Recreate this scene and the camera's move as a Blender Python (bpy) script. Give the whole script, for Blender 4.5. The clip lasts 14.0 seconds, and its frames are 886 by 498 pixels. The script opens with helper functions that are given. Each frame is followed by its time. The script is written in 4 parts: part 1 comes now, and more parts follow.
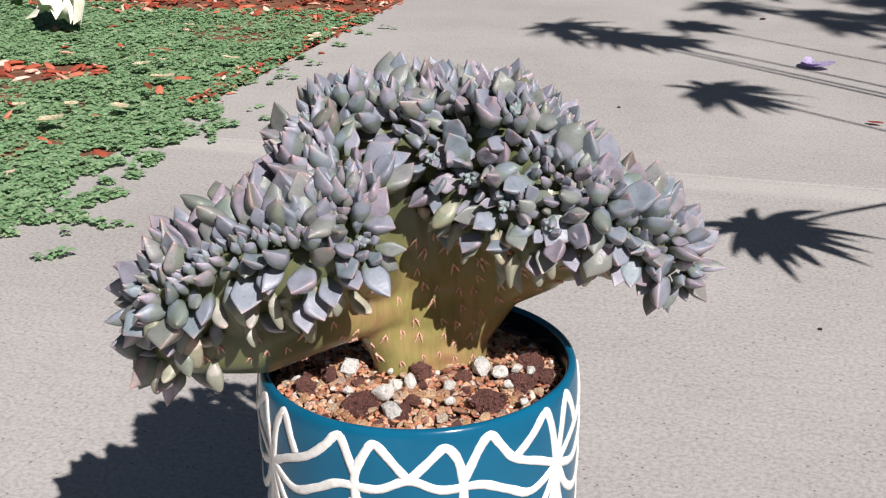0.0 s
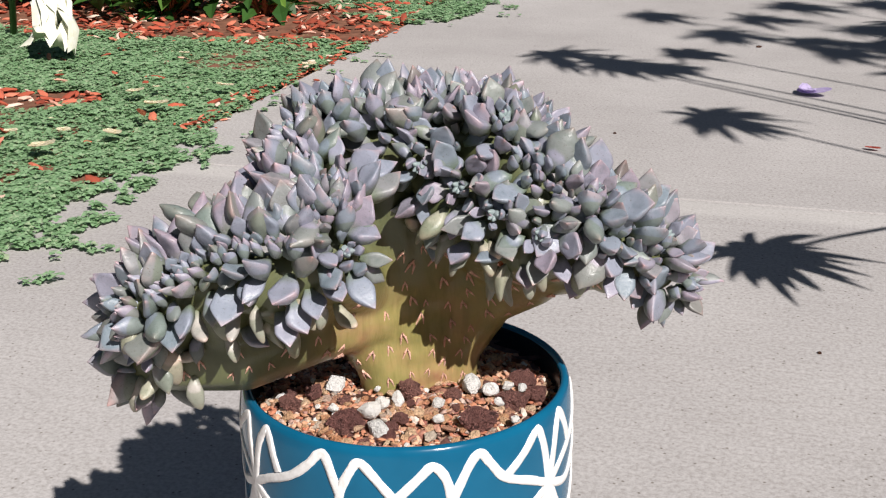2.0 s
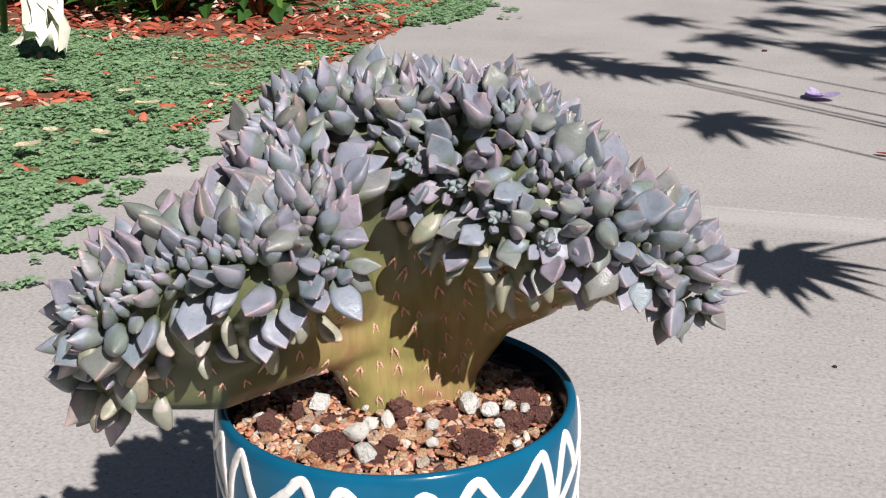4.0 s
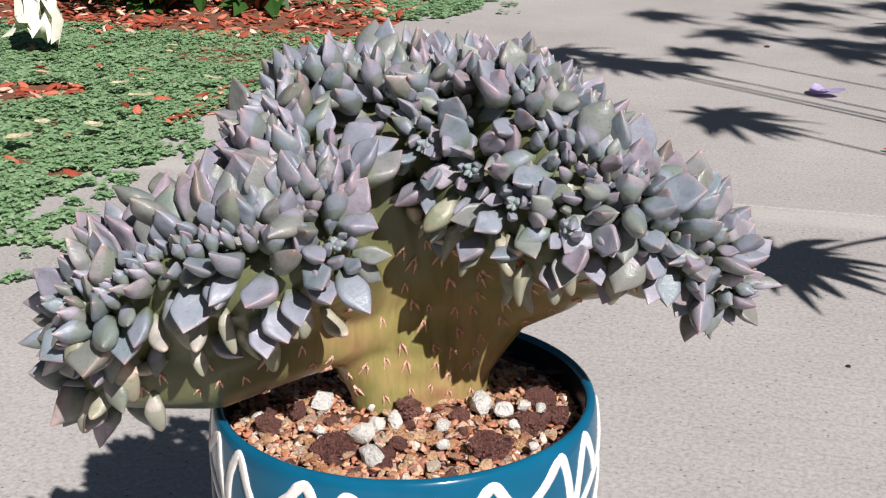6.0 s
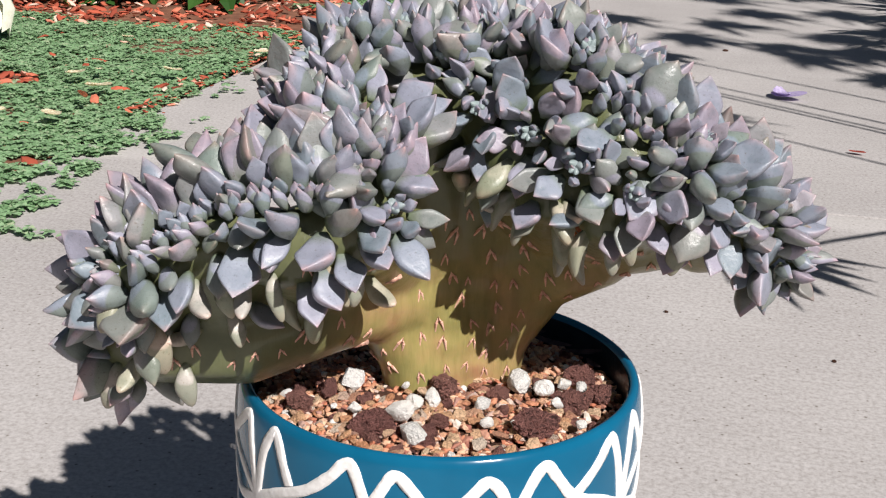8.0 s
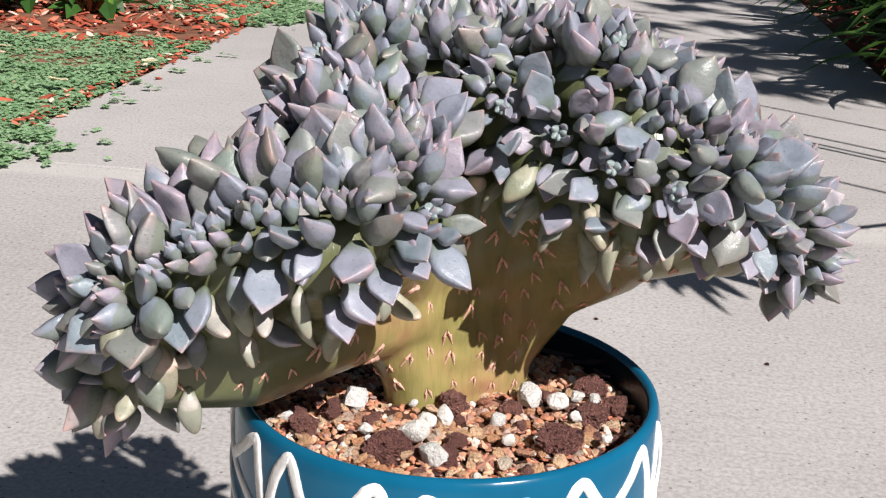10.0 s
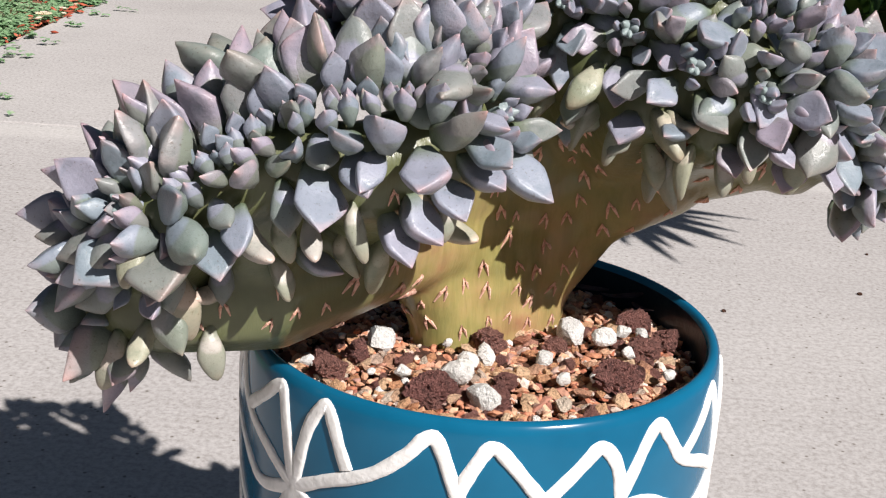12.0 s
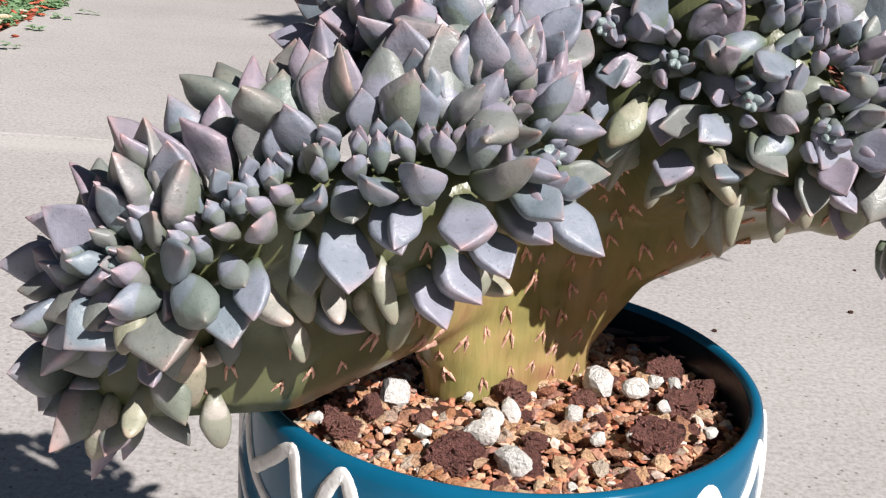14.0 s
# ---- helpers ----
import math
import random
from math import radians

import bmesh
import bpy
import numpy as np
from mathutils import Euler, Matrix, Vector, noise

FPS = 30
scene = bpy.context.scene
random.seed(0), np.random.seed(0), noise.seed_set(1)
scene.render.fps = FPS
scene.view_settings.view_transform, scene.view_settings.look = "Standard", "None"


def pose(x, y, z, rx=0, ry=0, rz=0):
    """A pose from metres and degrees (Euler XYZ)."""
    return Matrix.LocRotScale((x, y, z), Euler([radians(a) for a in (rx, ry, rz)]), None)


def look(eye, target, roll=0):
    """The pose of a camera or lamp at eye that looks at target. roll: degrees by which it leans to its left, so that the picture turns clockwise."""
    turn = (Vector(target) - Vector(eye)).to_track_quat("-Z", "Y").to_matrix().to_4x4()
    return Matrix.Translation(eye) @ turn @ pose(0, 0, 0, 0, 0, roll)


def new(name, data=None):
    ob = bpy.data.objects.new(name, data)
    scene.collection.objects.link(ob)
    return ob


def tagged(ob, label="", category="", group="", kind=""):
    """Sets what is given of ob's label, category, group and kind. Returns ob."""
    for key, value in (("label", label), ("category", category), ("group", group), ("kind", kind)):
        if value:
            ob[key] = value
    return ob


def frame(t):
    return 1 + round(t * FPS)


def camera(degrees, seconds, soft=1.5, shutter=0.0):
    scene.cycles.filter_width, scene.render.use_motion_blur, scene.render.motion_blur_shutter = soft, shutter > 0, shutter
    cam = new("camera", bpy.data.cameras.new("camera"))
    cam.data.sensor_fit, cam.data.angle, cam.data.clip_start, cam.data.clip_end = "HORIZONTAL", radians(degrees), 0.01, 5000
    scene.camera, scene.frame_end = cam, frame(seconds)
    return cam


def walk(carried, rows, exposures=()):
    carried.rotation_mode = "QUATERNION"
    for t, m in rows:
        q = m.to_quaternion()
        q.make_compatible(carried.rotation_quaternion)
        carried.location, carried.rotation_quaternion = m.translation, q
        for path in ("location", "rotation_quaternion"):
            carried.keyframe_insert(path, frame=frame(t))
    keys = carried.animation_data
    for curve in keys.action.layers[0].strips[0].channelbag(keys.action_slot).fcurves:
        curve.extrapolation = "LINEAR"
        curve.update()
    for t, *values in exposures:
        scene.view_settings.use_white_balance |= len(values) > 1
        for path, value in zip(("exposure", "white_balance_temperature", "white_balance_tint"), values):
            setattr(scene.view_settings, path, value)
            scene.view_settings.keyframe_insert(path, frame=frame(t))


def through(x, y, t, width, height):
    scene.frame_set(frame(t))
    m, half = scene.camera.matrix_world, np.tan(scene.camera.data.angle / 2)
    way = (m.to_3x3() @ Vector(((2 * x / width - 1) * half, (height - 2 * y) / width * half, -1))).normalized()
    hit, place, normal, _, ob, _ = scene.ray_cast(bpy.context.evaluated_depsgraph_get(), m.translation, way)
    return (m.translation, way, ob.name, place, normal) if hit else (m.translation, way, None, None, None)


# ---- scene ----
cam = camera(39.2, 14.0, soft=1.2)
PATH = [
    (0, (0.1654, -0.4872, 0.4584), (-0.3919, 1.2926, -0.2639), -0.78),
    (0.5, (0.1654, -0.4858, 0.4564), (-0.3904, 1.2987, -0.2553), -0.76),
    (1, (0.1673, -0.4848, 0.4522), (-0.3893, 1.3034, -0.2496), -0.81),
    (1.5, (0.168, -0.4811, 0.4476), (-0.3907, 1.3103, -0.2443), -0.79),
    (2, (0.1657, -0.4746, 0.4443), (-0.3932, 1.3241, -0.2282), -0.79),
    (2.5, (0.1645, -0.4652, 0.4425), (-0.3956, 1.3385, -0.2155), -0.71),
    (2.7, (0.1626, -0.4602, 0.4404), (-0.4006, 1.341, -0.2216), -0.65),
    (4.8, (0.1474, -0.4195, 0.4226), (-0.4063, 1.3844, -0.24), -0.27),
    (5, (0.146, -0.4189, 0.422), (-0.407, 1.3855, -0.2401), -0.29),
    (5.5, (0.1427, -0.4098, 0.4166), (-0.408, 1.3943, -0.2482), -0.2),
    (6, (0.1379, -0.404, 0.4135), (-0.4099, 1.401, -0.2515), -0.04),
    (6.5, (0.1343, -0.3996, 0.4106), (-0.4133, 1.4028, -0.2614), 0.19),
    (7, (0.1222, -0.4012, 0.4023), (-0.4076, 1.4119, -0.2551), 0.55),
    (7.2, (0.1168, -0.4029, 0.4008), (-0.4113, 1.4084, -0.2627), 0.76),
    (9.3, (0.0677, -0.3937, 0.3868), (-0.2246, 1.4833, -0.2389), 2.61),
    (9.5, (0.0625, -0.3927, 0.3873), (-0.2233, 1.4854, -0.2379), 2.55),
    (10, (0.0448, -0.3876, 0.3835), (-0.2021, 1.4948, -0.2456), 2.62),
    (10.5, (0.0305, -0.3781, 0.3843), (-0.1703, 1.5118, -0.2385), 2.82),
    (11, (0.0202, -0.3765, 0.3701), (-0.1254, 1.51, -0.2778), 2.84),
    (11.5, (0.003, -0.3675, 0.3604), (-0.0882, 1.5183, -0.2996), 3.18),
    (12, (-0.006, -0.3527, 0.3528), (-0.0659, 1.5311, -0.3164), 3.49),
    (12.5, (-0.0117, -0.3386, 0.3558), (-0.0475, 1.5453, -0.3148), 3.54),
    (13, (-0.0147, -0.3307, 0.3562), (-0.0344, 1.5556, -0.3083), 3.79),
    (13.5, (-0.0181, -0.323, 0.3546), (-0.0243, 1.563, -0.3109), 4.06),
    (14, (-0.0247, -0.3188, 0.3527), (-0.0211, 1.5681, -0.3104), 4.14),
]
walk(cam, [(t, look(eye, target, roll)) for t, eye, target, roll in PATH], [(0, 0.41), (7.2, 0.42), (9.5, 0.57), (14, 0.62)])

# ---- world, sun ----
SUN = Vector((-0.78, 0.79, -1.0)).normalized()
world = bpy.data.worlds.new("sky")
scene.world = world
world.use_nodes = True
wn = world.node_tree.nodes
sky = wn.new("ShaderNodeTexSky")
sky.sky_type = "NISHITA"
sky.sun_disc = False
sky.dust_density, sky.air_density = 1.0, 1.0
sky.sun_elevation = math.asin(-SUN.z)
sky.sun_rotation = math.atan2(-SUN.x, -SUN.y)
world.node_tree.links.new(sky.outputs[0], wn["Background"].inputs[0])
wn["Background"].inputs[1].default_value = 0.0225
sun = new("sun", bpy.data.lights.new("sun", "SUN"))
sun.data.energy, sun.data.angle, sun.data.color = 5.0, radians(0.53), (1.0, 0.945, 0.918)
sun.matrix_world = look((0, 0, 0), SUN)


# ---- materials ----
def material(name, rough=0.6, metal=0.0, spec=0.5):
    m = bpy.data.materials.new(name)
    m.use_nodes = True
    b = m.node_tree.nodes["Principled BSDF"]
    b.inputs["Roughness"].default_value = rough
    b.inputs["Metallic"].default_value = metal
    b.inputs["Specular IOR Level"].default_value = spec
    return m, m.node_tree.nodes, m.node_tree.links, b


def node(nodes, kind, **values):
    n = nodes.new(kind)
    for key, value in values.items():
        n.inputs[key].default_value = value
    return n


def coords(nodes, links, kind="Object", scale=(1, 1, 1)):
    c = nodes.new("ShaderNodeTexCoord")
    m = nodes.new("ShaderNodeMapping")
    m.inputs["Scale"].default_value = scale
    links.new(c.outputs[kind], m.inputs[0])
    return m.outputs[0]


def noise_tex(nodes, links, vec, scale, detail=4.0, rough=0.6):
    n = node(nodes, "ShaderNodeTexNoise", Scale=scale, Detail=detail, Roughness=rough)
    links.new(vec, n.inputs["Vector"])
    return n.outputs["Fac"]


def ramp(nodes, links, fac, stops):
    r = nodes.new("ShaderNodeValToRGB")
    e = r.color_ramp.elements
    while len(e) < len(stops):
        e.new(0.5)
    for el, (p, c) in zip(e, stops):
        el.position, el.color = p, (*c, 1)
    links.new(fac, r.inputs[0])
    return r.outputs[0]


def mix(nodes, links, fac, a, b, kind="MIX"):
    m = nodes.new("ShaderNodeMix")
    m.data_type, m.blend_type = "RGBA", kind
    for sock, v in ((m.inputs[0], fac), (m.inputs[6], a), (m.inputs[7], b)):
        if isinstance(v, bpy.types.NodeSocket):
            links.new(v, sock)
        elif isinstance(v, tuple):
            sock.default_value = (*v, 1)
        else:
            sock.default_value = v
    return m.outputs[2]


def bump(nodes, links, b, height, strength, distance):
    n = node(nodes, "ShaderNodeBump", Strength=strength, Distance=distance)
    links.new(height, n.inputs["Height"])
    links.new(n.outputs[0], b.inputs["Normal"])
    return n


def concrete_material():
    m, n, l, b = material("concrete", 0.85, 0, 0.25)
    v = coords(n, l)
    streaks = noise_tex(n, l, coords(n, l, scale=(9, 60, 1)), 1.3, 7, 0.72)
    blotch = noise_tex(n, l, v, 2.3, 6, 0.6)
    grain = noise_tex(n, l, v, 260, 4, 0.75)
    pits = node(n, "ShaderNodeTexVoronoi", Scale=95.0)
    l.new(v, pits.inputs["Vector"])
    col = ramp(n, l, blotch, [(0.28, (0.378, 0.360, 0.350)), (0.5, (0.438, 0.419, 0.408)), (0.72, (0.494, 0.475, 0.462))])
    col = mix(n, l, 0.3, col, ramp(n, l, streaks, [(0.3, (0.72, 0.70, 0.67)), (0.7, (1.0, 1.0, 1.0))]), "MULTIPLY")
    col = mix(n, l, 0.6, col, ramp(n, l, grain, [(0.36, (0.55, 0.53, 0.5)), (0.56, (1, 1, 1)), (0.7, (1.18, 1.17, 1.15))]), "MULTIPLY")
    col = mix(n, l, 1.0, col, ramp(n, l, pits.outputs["Distance"], [(0.06, (0.45, 0.42, 0.38)), (0.13, (1, 1, 1))]), "MULTIPLY")
    # pale lime bloom along the joint
    sep = n.new("ShaderNodeSeparateXYZ")
    l.new(v, sep.inputs[0])
    off = node(n, "ShaderNodeMath")
    off.operation = "MULTIPLY_ADD"
    l.new(blotch, off.inputs[0])
    off.inputs[1].default_value = 0.03
    l.new(sep.outputs["Y"], off.inputs[2])
    bloom = ramp(n, l, off.outputs[0], [(0.905, (0, 0, 0)), (0.925, (0.22, 0.22, 0.22)), (0.955, (0.22, 0.22, 0.22)), (0.975, (0, 0, 0))])
    col = mix(n, l, bloom, col, (0.66, 0.64, 0.60))
    l.new(col, b.inputs["Base Color"])
    bump(n, l, b, mix(n, l, 0.6, streaks, grain), 0.25, 0.0022)
    return m


def glaze_material():
    m, n, l, b = material("teal_glaze", 0.16, 0, 0.35)
    f = noise_tex(n, l, coords(n, l), 38, 3)
    l.new(ramp(n, l, f, [(0.3, (0.003, 0.088, 0.170)), (0.75, (0.005, 0.112, 0.210))]), b.inputs["Base Color"])
    bump(n, l, b, noise_tex(n, l, coords(n, l), 90, 2), 0.12, 0.001)
    return m


def white_line_material():
    m, n, l, b = material("white_slip", 0.55, 0, 0.4)
    f = noise_tex(n, l, coords(n, l), 260, 4)
    l.new(ramp(n, l, f, [(0.3, (0.66, 0.65, 0.62)), (0.6, (0.82, 0.81, 0.79))]), b.inputs["Base Color"])
    bump(n, l, b, noise_tex(n, l, coords(n, l), 420, 3), 0.5, 0.0006)
    return m


def stem_material():
    m, n, l, b = material("stem_skin", 0.30, 0, 0.5)
    b.inputs["Subsurface Weight"].default_value = 0.08
    b.inputs["Subsurface Radius"].default_value = (0.004, 0.003, 0.0012)
    v = coords(n, l)
    big = noise_tex(n, l, v, 40, 5)
    ribs = noise_tex(n, l, coords(n, l, scale=(1, 1, 0.12)), 330, 4, 0.6)
    col = ramp(n, l, big, [(0.3, (0.20, 0.195, 0.066)), (0.47, (0.285, 0.238, 0.088)), (0.60, (0.35, 0.245, 0.108)), (0.72, (0.33, 0.18, 0.095))])
    col = mix(n, l, 0.38, col, ramp(n, l, ribs, [(0.33, (0.55, 0.55, 0.45)), (0.55, (1, 1, 1)), (0.66, (1.0, 1.0, 1.0)), (0.74, (1.6, 1.5, 1.35))]), "MULTIPLY")
    # the skin turns waxy green-grey towards the crown, darkened to paint in leaf shade
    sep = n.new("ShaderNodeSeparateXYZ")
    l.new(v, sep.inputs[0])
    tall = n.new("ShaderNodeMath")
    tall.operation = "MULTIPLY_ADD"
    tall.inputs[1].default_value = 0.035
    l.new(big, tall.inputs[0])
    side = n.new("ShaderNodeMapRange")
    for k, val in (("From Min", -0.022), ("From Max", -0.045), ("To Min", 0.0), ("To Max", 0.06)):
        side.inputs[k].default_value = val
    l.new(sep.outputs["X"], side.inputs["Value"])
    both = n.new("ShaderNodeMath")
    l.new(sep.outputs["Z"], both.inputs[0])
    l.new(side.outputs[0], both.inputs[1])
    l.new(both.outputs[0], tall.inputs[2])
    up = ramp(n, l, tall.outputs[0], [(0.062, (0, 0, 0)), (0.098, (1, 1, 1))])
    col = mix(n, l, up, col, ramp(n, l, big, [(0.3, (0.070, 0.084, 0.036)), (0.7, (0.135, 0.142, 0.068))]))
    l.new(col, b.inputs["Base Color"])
    bump(n, l, b, ribs, 0.28, 0.0012)
    return m


def leaf_material(name, tones, flush=(0.56, 0.30, 0.27)):
    m, n, l, b = material(name, 0.38, 0, 0.5)
    b.inputs["Subsurface Weight"].default_value = 0.04
    b.inputs["Subsurface Radius"].default_value = (0.002, 0.0025, 0.002)
    plainv = coords(n, l)
    info = n.new("ShaderNodeObjectInfo")
    shift = n.new("ShaderNodeVectorMath")
    shift.operation = "MULTIPLY_ADD"
    comb = n.new("ShaderNodeCombineXYZ")
    for k in range(3):
        l.new(info.outputs["Random"], comb.inputs[k])
    l.new(comb.outputs[0], shift.inputs[0])
    shift.inputs[1].default_value = (37.0, 91.0, 53.0)
    l.new(plainv, shift.inputs[2])
    v = shift.outputs[0]
    sep = n.new("ShaderNodeSeparateXYZ")
    l.new(plainv, sep.inputs[0])
    base = ramp(n, l, info.outputs["Random"], tones)
    mott = noise_tex(n, l, v, 3.2, 6, 0.7)
    col = mix(n, l, 0.7, base, ramp(n, l, mott, [(0.28, (0.55, 0.64, 0.62)), (0.5, (1.0, 0.98, 0.96)), (0.64, (1.0, 1.0, 1.0)), (0.78, (1.25, 1.15, 1.18))]), "MULTIPLY")
    # flushed pink along the rim and at the point
    oval = n.new("ShaderNodeVectorMath")
    oval.operation = "MULTIPLY_ADD"
    oval.inputs[1].default_value = (2.8, 2.0, 0.0)
    oval.inputs[2].default_value = (0.0, -1.06, 0.0)
    l.new(plainv, oval.inputs[0])
    far = n.new("ShaderNodeVectorMath")
    far.operation = "LENGTH"
    l.new(oval.outputs[0], far.inputs[0])
    rim = ramp(n, l, far.outputs["Value"], [(0.64, (0, 0, 0)), (0.88, (0.45, 0.45, 0.45)), (1.04, (0.85, 0.85, 0.85))])
    rim = mix(n, l, 1.0, rim, ramp(n, l, sep.outputs["Y"], [(0.45, (0, 0, 0)), (0.85, (1, 1, 1))]), "MULTIPLY")
    rim = mix(n, l, 0.75, rim, ramp(n, l, mott, [(0.42, (0.1, 0.1, 0.1)), (0.62, (1, 1, 1))]), "MULTIPLY")
    col = mix(n, l, rim, col, flush)
    # green leaf bases and undersides, darkened to paint in shade between leaves
    root = ramp(n, l, sep.outputs["Y"], [(0.0, (0.9, 0.9, 0.9)), (0.38, (0, 0, 0))])
    col = mix(n, l, root, col, (0.12, 0.16, 0.075))
    below = ramp(n, l, sep.outputs["Z"], [(-0.0, (0.55, 0.55, 0.55)), (0.03, (0, 0, 0))])
    col = mix(n, l, below, col, (0.14, 0.175, 0.11))
    specks = noise_tex(n, l, v, 22, 3, 0.75)
    col = mix(n, l, 1.0, col, ramp(n, l, specks, [(0.30, (0.62, 0.55, 0.48)), (0.40, (1, 1, 1)), (0.70, (1, 1, 1)), (0.78, (1.3, 1.28, 1.25))]), "MULTIPLY")
    l.new(col, b.inputs["Base Color"])
    l.new(ramp(n, l, mott, [(0.3, (0.28,) * 3), (0.7, (0.50,) * 3)]), b.inputs["Roughness"])
    bump(n, l, b, mott, 0.12, 0.05)
    return m


def stone_material(name, stops, rough=0.85, scale=300.0, strength=0.6, island=False, spot=0.3):
    m, n, l, b = material(name, rough, 0, 0.3)
    if island:
        rnd = n.new("ShaderNodeNewGeometry").outputs["Random Per Island"]
    else:
        rnd = n.new("ShaderNodeObjectInfo").outputs["Random"]
    col = ramp(n, l, rnd, stops)
    f = noise_tex(n, l, coords(n, l), scale, 4, 0.75)
    col = mix(n, l, 0.75, col, ramp(n, l, f, [(0.36, (spot, spot, spot)), (0.44, (0.5 + spot / 2,) * 3), (0.56, (1, 1, 1))]), "MULTIPLY")
    l.new(col, b.inputs["Base Color"])
    bump(n, l, b, f, strength, 0.001 if island else 0.08)
    return m


def plain_material(name, dark, light, scale, rough=0.7, spec=0.3, strength=0.3):
    m, n, l, b = material(name, rough, 0, spec)
    f = noise_tex(n, l, coords(n, l), scale, 4, 0.65)
    l.new(ramp(n, l, f, [(0.3, dark), (0.7, light)]), b.inputs["Base Color"])
    bump(n, l, b, f, strength, 0.002)
    return m


def island_material(name, stops, rough=0.6, through=0.0, spec=0.3):
    m, n, l, b = material(name, rough, 0, spec)
    rnd = n.new("ShaderNodeNewGeometry").outputs["Random Per Island"]
    l.new(ramp(n, l, rnd, stops), b.inputs["Base Color"])
    if through:
        b.inputs["Transmission Weight"].default_value = 0.0
        t = n.new("ShaderNodeBsdfTranslucent")
        l.new(ramp(n, l, rnd, stops), t.inputs[0])
        s = n.new("ShaderNodeMixShader")
        s.inputs[0].default_value = through
        l.new(b.outputs[0], s.inputs[1])
        l.new(t.outputs[0], s.inputs[2])
        l.new(s.outputs[0], n["Material Output"].inputs[0])
    return m


CONCRETE = concrete_material()
LEAF_SMALL = plain_material("bud", (0.19, 0.25, 0.24), (0.26, 0.30, 0.31), 200, 0.4)
GLAZE = glaze_material()
INNER = plain_material("dark_inner", (0.003, 0.010, 0.018), (0.006, 0.018, 0.030), 60, 0.35, 0.3)
WHITE_LINE = white_line_material()
STEM = stem_material()
LEAF = leaf_material("waxy_leaf", [(0.0, (0.188, 0.232, 0.268)), (0.3, (0.236, 0.262, 0.322)), (0.6, (0.266, 0.264, 0.328)), (0.78, (0.274, 0.238, 0.290)), (0.94, (0.200, 0.226, 0.208)), (1.0, (0.180, 0.150, 0.145))])
LEAF_OLD = leaf_material("aged_leaf", [(0.0, (0.33, 0.33, 0.25)), (0.4, (0.44, 0.40, 0.32)), (0.75, (0.37, 0.37, 0.35)), (1.0, (0.48, 0.38, 0.30))], (0.58, 0.33, 0.24))
CLAY = stone_material("fired_clay", [(0.0, (0.54, 0.24, 0.12)), (0.3, (0.70, 0.42, 0.24)), (0.6, (0.80, 0.58, 0.38)), (0.8, (0.40, 0.14, 0.085)), (1.0, (0.70, 0.60, 0.48))], scale=7.0)
CLAY_MIX = stone_material("fired_clay_mix", [(0.0, (0.42, 0.14, 0.08)), (0.3, (0.60, 0.29, 0.17)), (0.55, (0.74, 0.48, 0.32)), (0.78, (0.31, 0.115, 0.085)), (1.0, (0.74, 0.64, 0.54))], island=True)
PUMICE = stone_material("pumice", [(0.0, (0.88, 0.85, 0.79)), (1.0, (0.95, 0.93, 0.89))], scale=9.0, spot=0.92)
LAVA = stone_material("lava_rock", [(0.0, (0.40, 0.175, 0.15)), (1.0, (0.54, 0.26, 0.21))], 0.95, 11.0, 1.0, spot=0.6)
GRANITE = stone_material("granite", [(0.0, (0.82, 0.81, 0.77)), (1.0, (0.92, 0.90, 0.86))], scale=13.0, spot=0.40)
SOIL = plain_material("soil", (0.025, 0.014, 0.010), (0.10, 0.045, 0.028), 260, 0.95, 0.2, 0.8)
SCAR = plain_material("leaf_scar", (0.48, 0.22, 0.15), (0.82, 0.56, 0.45), 3.0, 0.7)
EARTH = plain_material("earth", (0.12, 0.055, 0.034), (0.25, 0.115, 0.07), 30, 0.95, 0.2, 0.6)
CLOVER = island_material("groundcover_leaf", [(0.0, (0.17, 0.30, 0.14)), (0.5, (0.235, 0.385, 0.20)), (0.85, (0.285, 0.43, 0.24)), (1.0, (0.36, 0.44, 0.27))], 0.55, 0.25)
MULCH = island_material("red_mulch", [(0.0, (0.20, 0.040, 0.022)), (0.5, (0.42, 0.090, 0.048)), (0.80, (0.55, 0.17, 0.10)), (0.9, (0.62, 0.36, 0.27)), (1.0, (0.68, 0.54, 0.44))], 0.85)
SHRUB_LEAF = island_material("shrub_leaf", [(0.0, (0.030, 0.085, 0.018)), (0.6, (0.060, 0.15, 0.030)), (1.0, (0.17, 0.30, 0.045))], 0.4, 0.3, 0.5)
BLADE = island_material("strap_leaf", [(0.0, (0.025, 0.055, 0.012)), (0.6, (0.05, 0.11, 0.02)), (1.0, (0.16, 0.25, 0.04))], 0.4, 0.3, 0.5)
REED = island_material("reed_green", [(0.0, (0.04, 0.10, 0.03)), (1.0, (0.07, 0.15, 0.04))], 0.5)
PETAL = plain_material("cream_petal", (0.74, 0.62, 0.38), (0.86, 0.80, 0.64), 120, 0.6)
PETAL_WHITE = plain_material("white_petal", (0.66, 0.66, 0.50), (0.82, 0.82, 0.72), 90, 0.5)
PURPLE = plain_material("purple_petal", (0.50, 0.42, 0.66), (0.66, 0.58, 0.80), 90, 0.5)
RED_PETAL = plain_material("red_petal", (0.35, 0.05, 0.04), (0.5, 0.12, 0.08), 90, 0.6)
DRY = plain_material("dry_leaf", (0.03, 0.02, 0.022), (0.10, 0.06, 0.06), 200, 0.8)
WOOD_CHIP = plain_material("wood_chip", (0.28, 0.08, 0.035), (0.42, 0.16, 0.07), 160, 0.8)


